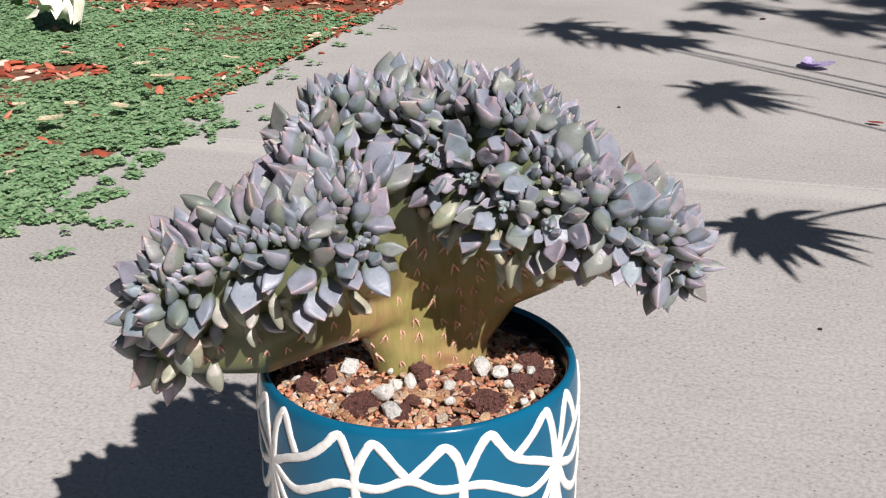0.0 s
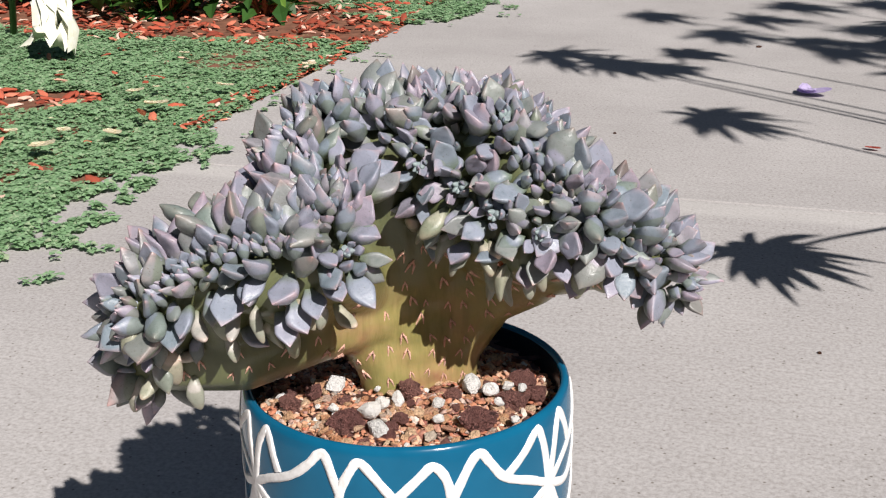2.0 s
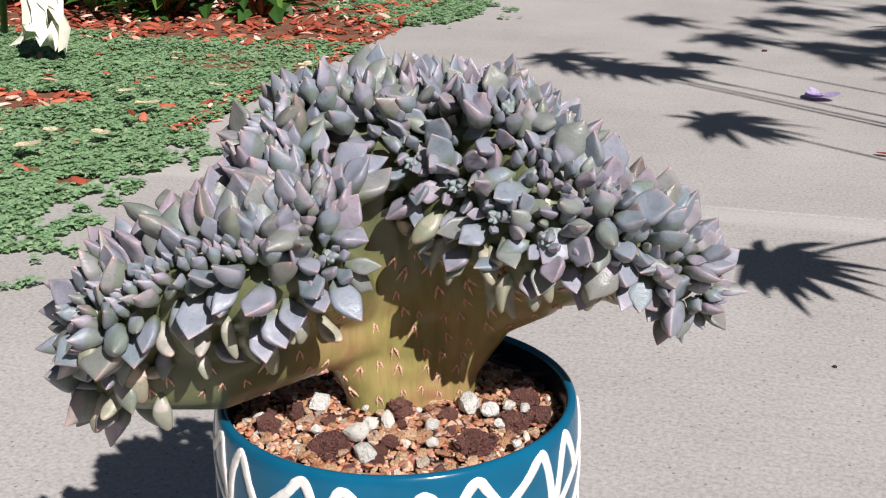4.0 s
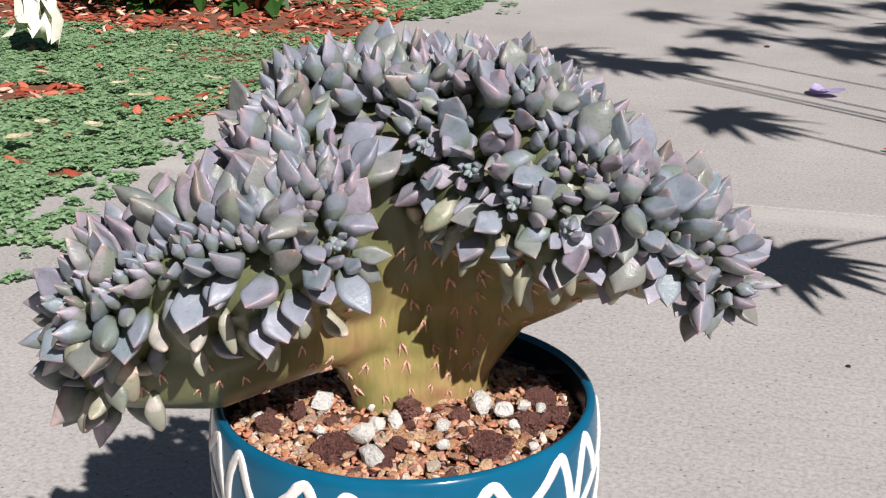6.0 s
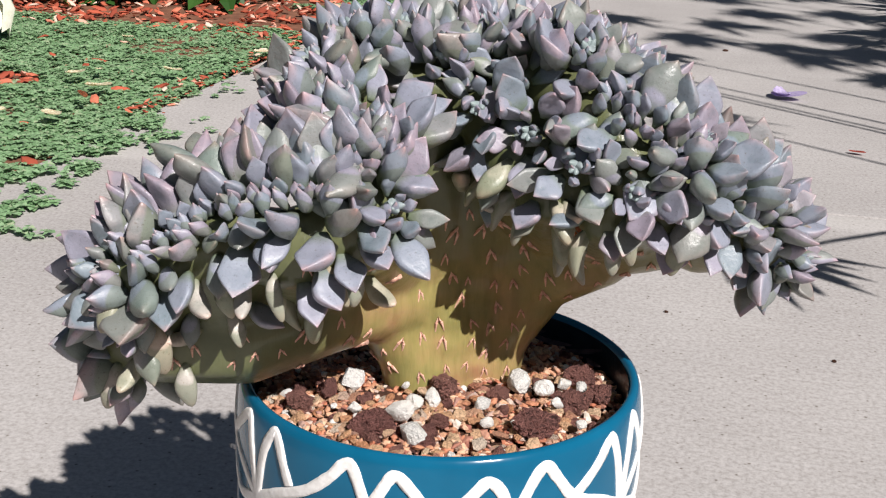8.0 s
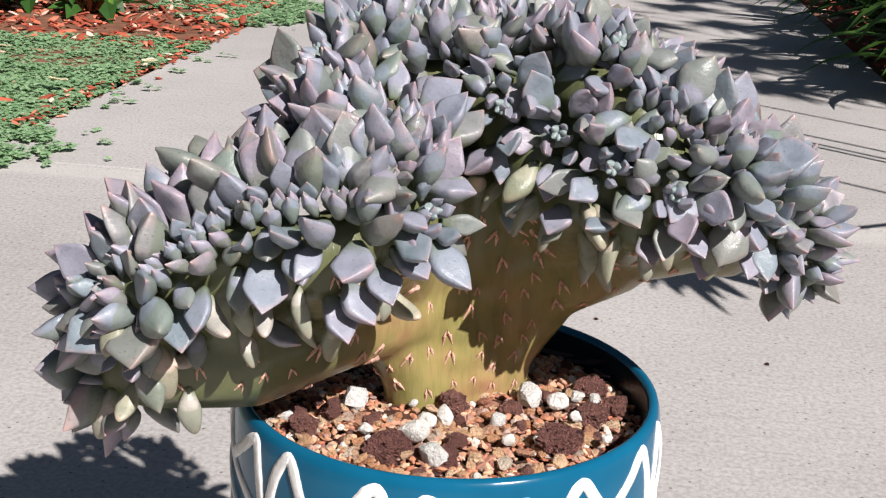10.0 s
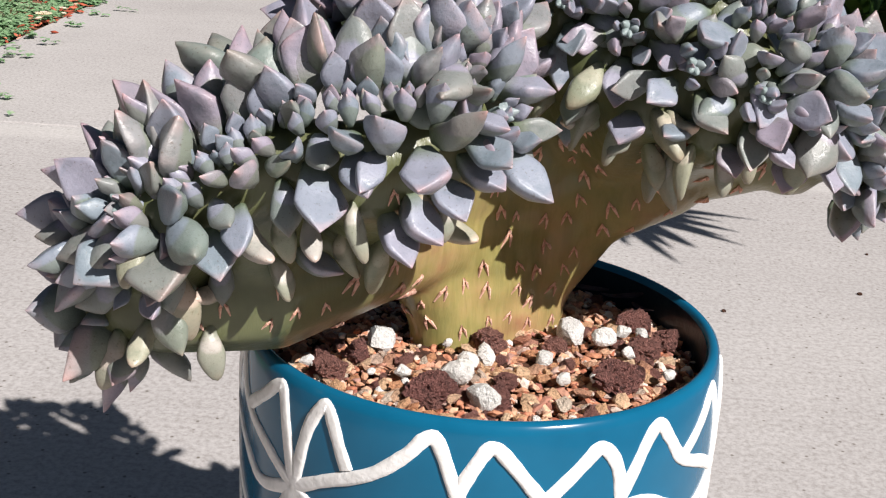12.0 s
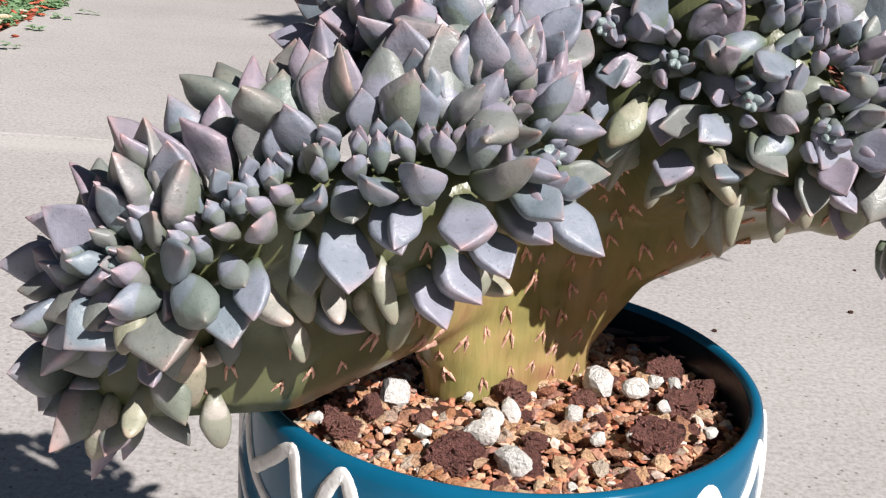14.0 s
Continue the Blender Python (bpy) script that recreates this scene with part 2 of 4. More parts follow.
# ---- building helpers ----
def mesh_of(name, verts, faces, mat, smooth=False):
    me = bpy.data.meshes.new(name)
    me.from_pydata(verts, [], faces)
    me.materials.append(mat)
    if smooth:
        me.polygons.foreach_set("use_smooth", [True] * len(me.polygons))
    me.update()
    return me


def part(name, bm, mat, parent, label="", smooth=True):
    me = bpy.data.meshes.new(name)
    bm.normal_update()
    bm.to_mesh(me)
    bm.free()
    me.materials.append(mat)
    if smooth:
        me.polygons.foreach_set("use_smooth", [True] * len(me.polygons))
    ob = new(name, me)
    ob.parent = parent
    return tagged(ob, label)


def lathe(bm, profile, steps, centre=(0, 0)):
    rings = []
    for r, z in profile:
        if r < 1e-6:
            rings.append([bm.verts.new((centre[0], centre[1], z))])
        else:
            rings.append([bm.verts.new((centre[0] + r * math.cos(2 * math.pi * i / steps), centre[1] + r * math.sin(2 * math.pi * i / steps), z)) for i in range(steps)])
    for a, b in zip(rings, rings[1:]):
        for i in range(steps):
            j = (i + 1) % steps
            q = [a[i % len(a)], a[j % len(a)], b[j % len(b)], b[i % len(b)]]
            q = list(dict.fromkeys(q))
            if len(q) > 2:
                bm.faces.new(q)


def tube(bm, points, radii, sides=8, cap=True):
    rings = []
    for i, p in enumerate(points):
        d = (points[min(i + 1, len(points) - 1)] - points[max(i - 1, 0)]).normalized()
        a = d.orthogonal().normalized()
        c = d.cross(a)
        rings.append([bm.verts.new(p + radii[i] * (math.cos(2 * math.pi * k / sides) * a + math.sin(2 * math.pi * k / sides) * c)) for k in range(sides)])
    for a, b in zip(rings, rings[1:]):
        for k in range(sides):
            bm.faces.new((a[k], a[(k + 1) % sides], b[(k + 1) % sides], b[k]))
    if cap:
        bm.faces.new(rings[0][::-1])
        bm.faces.new(rings[-1])


from mathutils.bvhtree import BVHTree

rng = random.Random(7)

# ---- ground ----
EDGE_LEFT, EDGE_RIGHT, JOINT = -0.70, 0.53, 0.955
bm = bmesh.new()
bmesh.ops.create_grid(bm, x_segments=1, y_segments=1, size=60)
ground = part("ground", bm, EARTH, None, smooth=False)
ground.location.z = -0.022
tagged(ground, "bare brown earth around the concrete path", "ground", kind="structure")

pavement = tagged(new("pavement"), "pale grey broom-finished concrete path with tooled joint", "pavement", kind="structure")


def slab(y0, y1):
    """A concrete slab with rounded tooled edges."""
    b = bmesh.new()
    bmesh.ops.create_cube(b, size=1)
    w, d = EDGE_RIGHT - EDGE_LEFT, y1 - y0
    bmesh.ops.scale(b, vec=(w, d, 0.1), verts=b.verts)
    bmesh.ops.translate(b, vec=((EDGE_LEFT + EDGE_RIGHT) / 2, (y0 + y1) / 2, -0.05), verts=b.verts)
    bmesh.ops.bevel(b, geom=list(b.edges), offset=0.003, segments=2, profile=0.6, affect="EDGES")
    ob = part("concrete_slab", b, CONCRETE, pavement, smooth=False)
    return ob


slab(-5.0, -1.603)
slab(-1.6, JOINT - 0.0006)
slab(JOINT + 0.0006, 3.9)
slab(3.903, 7.0)
slab(7.003, 10.0)

# ---- pot ----
POT = Vector((-0.0035, 0.011))
RIM, R_BODY = 0.2025, 0.0755
pot = tagged(new("flower_pot"), "glossy teal ceramic pot with raised white line pattern", "flower pot")
pot.location = (POT.x, POT.y, 0)


def body_radius(z):
    k = min(1.0, max(0.0, z / 0.18))
    return R_BODY - 0.008 * (1 - k) ** 2 - 0.0022 * max(0.0, (z - 0.183) / 0.0195) ** 2


bm = bmesh.new()
profile = [(0, 0.001), (0.052, 0.001), (0.058, 0.003)] + [(body_radius(z), z) for z in (0.008, 0.02, 0.05, 0.08, 0.11, 0.14, 0.16, 0.172, 0.182, 0.189, 0.195)]
profile += [(0.0741, 0.1990), (0.0733, 0.2014), (0.0718, 0.2025), (0.0704, 0.2019), (0.0697, 0.2005)]
lathe(bm, profile, 128)
part("body", bm, GLAZE, pot)
bm = bmesh.new()
lathe(bm, [(0.0697, 0.2005), (0.0692, 0.197), (0.0690, 0.14), (0.067, 0.13), (0, 0.13)], 128)
part("inner_wall", bm, INNER, pot, "dark navy inner wall")


def pot_point(angle, z, lift=0.0):
    a = radians(angle)
    r = body_radius(z) + lift
    return Vector((r * math.cos(a), r * math.sin(a), z))


def smooth_line(points, n=6):
    """A Catmull-Rom line through 2D points."""
    p = [np.array(q, float) for q in points]
    p = [2 * p[0] - p[1], *p, 2 * p[-1] - p[-2]]
    out = []
    for a, b, c, d in zip(p, p[1:], p[2:], p[3:]):
        for k in range(n):
            t = k / n
            out.append(0.5 * (2 * b + (c - a) * t + (2 * a - 5 * b + 4 * c - d) * t * t + (3 * b - a - 3 * c + d) * t ** 3))
    return [*out, p[-2]]


def slip_line(points, width):
    """A raised line of white slip on the pot's wall."""
    b = bmesh.new()
    pts = smooth_line(points)
    rows = []
    for i, q in enumerate(pts):
        d = pts[min(i + 1, len(pts) - 1)] - pts[max(i - 1, 0)]
        d = np.array((d[0] * 0.00126, d[1]))
        d /= np.linalg.norm(d) + 1e-9
        s = np.array((-d[1] / 0.00126, d[0]))
        w = width * (1 + 0.05 * math.sin(i * 0.9) + 0.03 * math.sin(i * 2.3))
        rows.append([b.verts.new(pot_point(*(q + s * w * f), h)) for f, h in ((-0.5, -0.0004), (-0.45, 0.0005), (-0.2, 0.0007), (0.2, 0.0007), (0.45, 0.0005), (0.5, -0.0004))])
    for a, c in zip(rows, rows[1:]):
        for k in range(5):
            b.faces.new((a[k], a[k + 1], c[k + 1], c[k]))
    part("slip_line", b, WHITE_LINE, pot)


def slip_lines(width, *lines):
    """The same lines of slip three times round the pot."""
    for turn in (-132.0, -18.0, -246.0):
        for line in lines:
            slip_line([(turn + 0.93 * a, z - 0.002) for a, z in line], 1.42 * width)


# the zigzag under the rim
slip_lines(0.0029,
           ((0, 0.171), (4, 0.190), (7, 0.198), (9.5, 0.200), (12, 0.195), (16, 0.184)),
           ((0, 0.171), (10, 0.178), (22, 0.185), (30, 0.193), (34, 0.1985), (37, 0.198), (42, 0.183)),
           ((42, 0.170), (42, 0.183), (46, 0.194), (49, 0.198), (53, 0.194), (61, 0.182)),
           ((61, 0.182), (70, 0.193), (74, 0.1965), (78, 0.191), (80, 0.180), (80, 0.169)),
           ((80, 0.180), (86, 0.194), (90.5, 0.199), (94, 0.194), (100, 0.185), (112, 0.178), (122.5, 0.171)),
           ((100, 0.185), (109, 0.193), (115, 0.199), (118, 0.196), (122.5, 0.171)))
# the bands that join the stars
slip_lines(0.0030,
           ((0, 0.171), (14, 0.165), (26, 0.171), (36, 0.177), (50, 0.177), (61, 0.182), (72, 0.177), (86, 0.177), (97, 0.171), (108, 0.165), (122.5, 0.171)),
           ((0, 0.171), (8, 0.155), (20, 0.148), (34, 0.158), (42, 0.170), (52, 0.162), (61, 0.150), (70, 0.162), (80, 0.169), (88, 0.158), (102, 0.148), (114, 0.155), (122.5, 0.171)))
# the loops of the lower wall
slip_lines(0.0030,
           ((-1, 0.171), (3, 0.150), (12, 0.128), (22, 0.120), (34, 0.130), (42, 0.150), (61, 0.130), (80, 0.150), (88, 0.130), (100, 0.120), (111, 0.128), (119, 0.150), (122, 0.171)),
           ((0, 0.171), (0.5, 0.14), (0, 0.11)),
           ((0, 0.11), (20, 0.095), (42, 0.11), (61, 0.095), (80, 0.11), (101, 0.095), (122.5, 0.11)),
           ((0, 0.11), (12, 0.08), (30, 0.06), (61, 0.075), (92, 0.06), (110, 0.08), (122.5, 0.11)))


# ---- soil and stones in the pot ----
bm = bmesh.new()
lathe(bm, [(0.0695, 0.187), (0.05, 0.189), (0.02, 0.191), (0, 0.191)], 48)
for v in bm.verts:
    v.co.z += 0.003 * noise.noise(v.co * 90)
soil = part("potting_mix", bm, SOIL, None)
soil.location = (POT.x, POT.y, 0)
tagged(soil, "dark gritty potting mix filling the pot", "soil")


def stone_mesh(name, mat, seed, rough=0.35, sub=2, flat=0.75, angular=0.0, pits=0.0, stretch=1.0):
    """An irregular stone about 1 unit across."""
    r = random.Random(seed)
    b = bmesh.new()
    bmesh.ops.create_icosphere(b, subdivisions=sub, radius=0.5)
    off = Vector((r.uniform(-50, 50), r.uniform(-50, 50), r.uniform(-50, 50)))
    cuts = [Vector((r.gauss(0, 1), r.gauss(0, 1), r.gauss(0, 1))).normalized() for _ in range(9)]
    for v in b.verts:
        d = v.co.normalized()
        k = 1 + rough * noise.noise(d * 1.4 + off) + rough * 0.5 * noise.noise(d * 4 + off)
        c = d * 0.5 * k
        for p in cuts:
            h = c.dot(p) - 0.36
            if h > 0:
                c -= p * h * angular
        c *= 1 + pits * (noise.noise(d * 9 + off) + 0.7 * noise.noise(d * 17 + off))
        v.co = Vector((c.x * stretch, c.y * 0.85, c.z * flat))
    me = bpy.data.meshes.new(name)
    b.to_mesh(me)
    b.free()
    me.materials.append(mat)
    return me


gravel = tagged(new("gravel"), "tan and orange clay grit with pumice and lava rock", "gravel")
gravel.location = (POT.x, POT.y, 0)
CHIPS = [stone_mesh("clay_chip", CLAY, 100 + i, 0.7, 1, 0.5, 1.0, 0.0, 1.3) for i in range(7)]
PUMICES = [stone_mesh("pumice_stone", PUMICE, 200 + i, 0.4, 2, 0.8, 0.8) for i in range(4)]
LAVAS = [stone_mesh("lava_rock", LAVA, 300 + i, 0.5, 4, 0.85, 0.7, 0.20) for i in range(4)]
GRANITES = [stone_mesh("granite_stone", GRANITE, 400 + i, 0.35, 2, 0.75, 0.9) for i in range(3)]


def stone(name, me, x, y, z, size, tilt=0.5):
    ob = new(name, me)
    ob.parent = gravel
    ob.matrix_basis = pose(x - POT.x, y - POT.y, z, rng.uniform(-40, 40) * tilt, rng.uniform(-40, 40) * tilt, rng.uniform(0, 360)) @ Matrix.Scale(size, 4)
    return ob


for x, y, s in ((-0.017, -0.030, 0.0155), (0.037, -0.014, 0.0165), (-0.002, 0.008, 0.0115), (0.047, 0.031, 0.0125), (0.048, 0.009, 0.0115), (-0.048, -0.020, 0.010), (-0.041, -0.008, 0.009), (0.004, -0.020, 0.007), (0.055, 0.018, 0.010), (0.020, 0.008, 0.008), (-0.024, 0.045, 0.010)):
    stone("lava_rock", rng.choice(LAVAS), x, y, 0.195, s)
for x, y, s in ((-0.010, -0.020, 0.0105), (-0.007, -0.011, 0.008), (-0.002, -0.005, 0.0075), (-0.026, -0.022, 0.0055), (0.035, 0.014, 0.0095), (0.031, -0.016, 0.0055), (0.021, -0.019, 0.006), (0.053, -0.011, 0.005), (0.042, 0.003, 0.005), (0.042, 0.020, 0.006), (-0.014, 0.001, 0.0035)):
    stone("pumice_stone", rng.choice(PUMICES), x, y, 0.1965, s)
for x, y, s in ((0.025, 0.019, 0.0125), (-0.002, -0.032, 0.0115), (-0.035, 0.003, 0.0125), (0.016, -0.003, 0.0075), (0.048, 0.022, 0.006)):
    stone("granite_stone", rng.choice(GRANITES), x, y, 0.1955, s)
for _ in range(285):
    r, a = 0.066 * math.sqrt(rng.uniform(0, 1)), rng.uniform(-math.pi, 1.2)
    x, y = POT.x + r * math.cos(a), POT.y + r * math.sin(a)
    k = rng.random()
    name, me, s = ("clay_chip", rng.choice(CHIPS), rng.uniform(0.0034, 0.0082)) if k < 0.80 else ("pumice_stone", rng.choice(PUMICES), rng.uniform(0.003, 0.005)) if k < 0.90 else ("lava_rock", rng.choice(LAVAS), rng.uniform(0.004, 0.007))
    stone(name, me, x, y, 0.1915 + rng.uniform(0, 0.0025) - 6 * max(0, r - 0.045) ** 2, s, 0.8)


def scatter(name, spots, shapes, mat):
    """One mesh of many small pieces: each spot is a matrix."""
    vs, fs, at = [], [], 0
    for m in spots:
        v, f = shapes[rng.randrange(len(shapes))]
        h = np.c_[v, np.ones(len(v))] @ np.array(m).T
        vs.append(h[:, :3])
        fs.extend([tuple(i + at for i in q) for q in f])
        at += len(v)
    return mesh_of(name, np.concatenate(vs).tolist(), fs, mat)


def shape_of(me):
    return np.array([v.co[:] for v in me.vertices]), [tuple(p.vertices) for p in me.polygons]


grit_shapes = [shape_of(c) for c in CHIPS]
spots = []
for _ in range(3600):
    r, a = 0.0685 * math.sqrt(rng.uniform(0, 1)), rng.uniform(0, 2 * math.pi)
    spots.append(pose(r * math.cos(a), r * math.sin(a), 0.1905 + rng.uniform(0, 0.0025) - 6 * max(0, r - 0.045) ** 2, rng.uniform(-40, 40), rng.uniform(-40, 40), rng.uniform(0, 360)) @ Matrix.Scale(rng.uniform(0.0016, 0.0050), 4))
grit = new("fine_grit", scatter("fine_grit", spots, grit_shapes, CLAY_MIX))
grit.parent = gravel
tagged(grit, kind="stuff")

# ---- the crested succulent ----
plant = tagged(new("succulent_plant"), "crested succulent with thick stem and blue-grey leaves", "succulent plant")
plant.location = (0, 0, 0.185)


def capsules(bm, chains):
    for chain in chains:
        for (a, ra), (b_, rb) in zip(chain, chain[1:]):
            a, b_ = Vector(a), Vector(b_)
            n = 7
            for i in range(n + 1):
                k = i / n
                bmesh.ops.create_icosphere(bm, subdivisions=2, radius=ra + (rb - ra) * k, matrix=Matrix.Translation(a.lerp(b_, k)))


bm = bmesh.new()
# the trunk's ribs
capsules(bm, [
    [((-0.013, 0.017, 0.178), 0.012), ((-0.017, 0.015, 0.203), 0.012), ((-0.026, 0.010, 0.224), 0.013), ((-0.016, 0.020, 0.245), 0.015)],
    [((-0.011, 0.023, 0.178), 0.0135), ((-0.008, 0.026, 0.25), 0.016)],
    [((0.000, 0.030, 0.178), 0.0135), ((0.003, 0.033, 0.25), 0.016)],
    [((0.009, 0.035, 0.178), 0.0125), ((0.012, 0.036, 0.206), 0.013), ((0.028, 0.036, 0.234), 0.015), ((0.050, 0.030, 0.249), 0.016)],
])
# the arm towards the front
capsules(bm, [
    [((-0.020, 0.014, 0.226), 0.014), ((-0.040, -0.010, 0.232), 0.020), ((-0.068, -0.027, 0.2265), 0.0235), ((-0.088, -0.037, 0.225), 0.020), ((-0.101, -0.042, 0.222), 0.013)],
    [((-0.040, -0.010, 0.240), 0.018), ((-0.036, -0.056, 0.265), 0.013)],
    [((-0.070, -0.030, 0.238), 0.020), ((-0.060, -0.058, 0.267), 0.013)],
    [((-0.092, -0.038, 0.234), 0.018), ((-0.084, -0.062, 0.252), 0.012)],
    [((-0.024, 0.004, 0.245), 0.016), ((-0.018, -0.046, 0.273), 0.013)],
])
# the ridge that carries the crest
capsules(bm, [
    [((-0.084, -0.060, 0.254), 0.012), ((-0.060, -0.058, 0.267), 0.013), ((-0.036, -0.056, 0.266), 0.013), ((-0.018, -0.048, 0.273), 0.013), ((-0.014, -0.038, 0.285), 0.012), ((-0.028, -0.028, 0.294), 0.012), ((-0.040, -0.008, 0.298), 0.012), ((-0.032, 0.014, 0.302), 0.012), ((-0.014, 0.012, 0.303), 0.013), ((0.012, 0.022, 0.305), 0.014), ((0.034, 0.016, 0.309), 0.014), ((0.052, -0.001, 0.301), 0.013), ((0.064, -0.009, 0.284), 0.013), ((0.083, 0.000, 0.276), 0.012), ((0.105, 0.018, 0.260), 0.010)],
])
# the fan under the top
capsules(bm, [
    [((-0.012, 0.022, 0.245), 0.016), ((-0.034, 0.000, 0.290), 0.012)],
    [((-0.008, 0.026, 0.245), 0.017), ((-0.014, 0.014, 0.296), 0.014)],
    [((0.002, 0.033, 0.245), 0.018), ((0.014, 0.022, 0.298), 0.015)],
    [((0.014, 0.038, 0.244), 0.017), ((0.034, 0.020, 0.294), 0.014)],
])
# the arm on the other side
capsules(bm, [
    [((0.010, 0.036, 0.236), 0.015), ((0.034, 0.034, 0.250), 0.017), ((0.062, 0.025, 0.257), 0.016), ((0.088, 0.021, 0.262), 0.012), ((0.105, 0.020, 0.261), 0.008)],
    [((0.035, 0.033, 0.258), 0.017), ((0.048, -0.001, 0.282), 0.013)],
    [((0.026, 0.034, 0.262), 0.017), ((0.032, 0.006, 0.288), 0.013)],
    [((0.020, 0.030, 0.270), 0.015), ((0.012, 0.008, 0.298), 0.012)],
    [((0.060, 0.025, 0.260), 0.016), ((0.068, -0.004, 0.276), 0.013)],
    [((0.086, 0.022, 0.258), 0.013), ((0.090, 0.010, 0.270), 0.011)],
    [((0.034, 0.030, 0.256), 0.016), ((0.036, -0.005, 0.277), 0.012)],
    [((0.050, 0.026, 0.258), 0.016), ((0.056, -0.009, 0.273), 0.012)],
    [((0.022, 0.030, 0.262), 0.016), ((0.022, 0.000, 0.287), 0.012)],
])
for v in bm.verts:
    v.co.z -= 0.185
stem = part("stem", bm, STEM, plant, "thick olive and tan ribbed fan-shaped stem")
re = stem.modifiers.new("union", "REMESH")
re.mode, re.voxel_size, re.use_smooth_shade = "VOXEL", 0.0016, True
sm = stem.modifiers.new("soften", "SMOOTH")
sm.factor, sm.iterations = 0.7, 9


def leaf_mesh(seed, width, cup, curl, fat=0.40, blunt=0.0, mat=None):
    """A thick keeled waxy leaf along y, 1 long, upper side +z, with a small point."""
    r = random.Random(seed)
    vs, fs = [], []
    rows, n = 15, 14
    skew, roll = r.uniform(-0.07, 0.07), r.uniform(-0.25, 0.25)
    for i in range(rows):
        u = 1 - (1 - i / (rows - 1)) ** 1.25
        if u < 0.58:
            w = width * (0.34 + 0.66 * math.sin(math.pi / 2 * u / 0.58) ** 1.3)
        else:
            k = (u - 0.58) / 0.42
            w = width * ((1 - blunt) * (1 - k ** 1.5) * (1 - 0.22 * k) + blunt * math.sqrt(max(0.0, 1 - k ** 2.6)))
        w = w if i < rows - 1 else 0.01
        w *= 1 + 0.04 * math.sin(9 * u + seed)
        thick = fat * (1 - 0.62 * u ** 2.2) * min(1, 0.30 + w / width)
        if i == rows - 1:
            thick = 0.01
        mid = Vector((skew * math.sin(math.pi * u), u, curl * u * u + 0.015 * math.sin(7 * u + seed)))
        ring = []
        for k in range(n):
            a = math.pi - 2 * math.pi * k / n
            x, sn = math.copysign(abs(math.cos(a)) ** 0.72, math.cos(a)), math.sin(a)
            if sn >= 0:
                z = thick * 0.32 * sn
            else:
                z = -thick * 0.70 * (0.58 * abs(sn) + 0.42 * (1 - abs(x)))
            ring.append((x, cup * w * x * x + z))
        for x, z in ring:
            t = roll * u
            xx = x * w / 2
            vs.append((mid.x + xx * math.cos(t) - z * math.sin(t), mid.y, mid.z + xx * math.sin(t) + z * math.cos(t)))
    for i in range(rows - 1):
        for k in range(n):
            fs.append((i * n + k, (i + 1) * n + k, (i + 1) * n + (k + 1) % n, i * n + (k + 1) % n))
    fs.append(tuple(range(n)))
    fs.append(tuple((rows - 1) * n + k for k in range(n))[::-1])
    return mesh_of("leaf", vs, fs, mat or LEAF, True)


LEAVES = [leaf_mesh(i, w, c, k, 0.40, 0.04) for i, (w, c, k) in enumerate(((0.58, 0.10, 0.14), (0.64, 0.14, 0.20), (0.52, 0.06, 0.24), (0.68, 0.12, 0.08), (0.60, 0.20, 0.26), (0.48, 0.14, 0.10), (0.56, -0.10, -0.18), (0.62, -0.12, -0.30), (0.54, 0.12, 0.34)))]
INNER_LEAVES = [leaf_mesh(40 + i, w, c, k, 0.46) for i, (w, c, k) in enumerate(((0.50, 0.08, 0.30), (0.46, 0.04, 0.22), (0.54, 0.10, 0.34)))]
SLIM = [leaf_mesh(20 + i, w, c, k, 0.50, 0.70, LEAF_OLD) for i, (w, c, k) in enumerate(((0.36, 0.02, 0.30), (0.42, 0.02, -0.25), (0.46, 0.0, -0.40), (0.38, 0.0, -0.50)))]


def leaf(base, way, face, size, kinds=LEAVES, holder=None):
    """A leaf from base along way, its upper side towards face."""
    y = Vector(way).normalized()
    x = y.cross(Vector(face)).normalized()
    z = x.cross(y)
    m = Matrix((x, y, z)).transposed().to_4x4()
    ob = new("leaf", rng.choice(kinds))
    ob.parent = holder or plant
    w = size * rng.uniform(0.95, 1.22)
    w2 = w * rng.uniform(0.85, 1.3)
    ob.matrix_basis = Matrix.Translation(Vector(base) - (holder.location if holder else Vector()) - plant.location) @ m @ Matrix.Diagonal((w, size, w2, 1))
    return ob


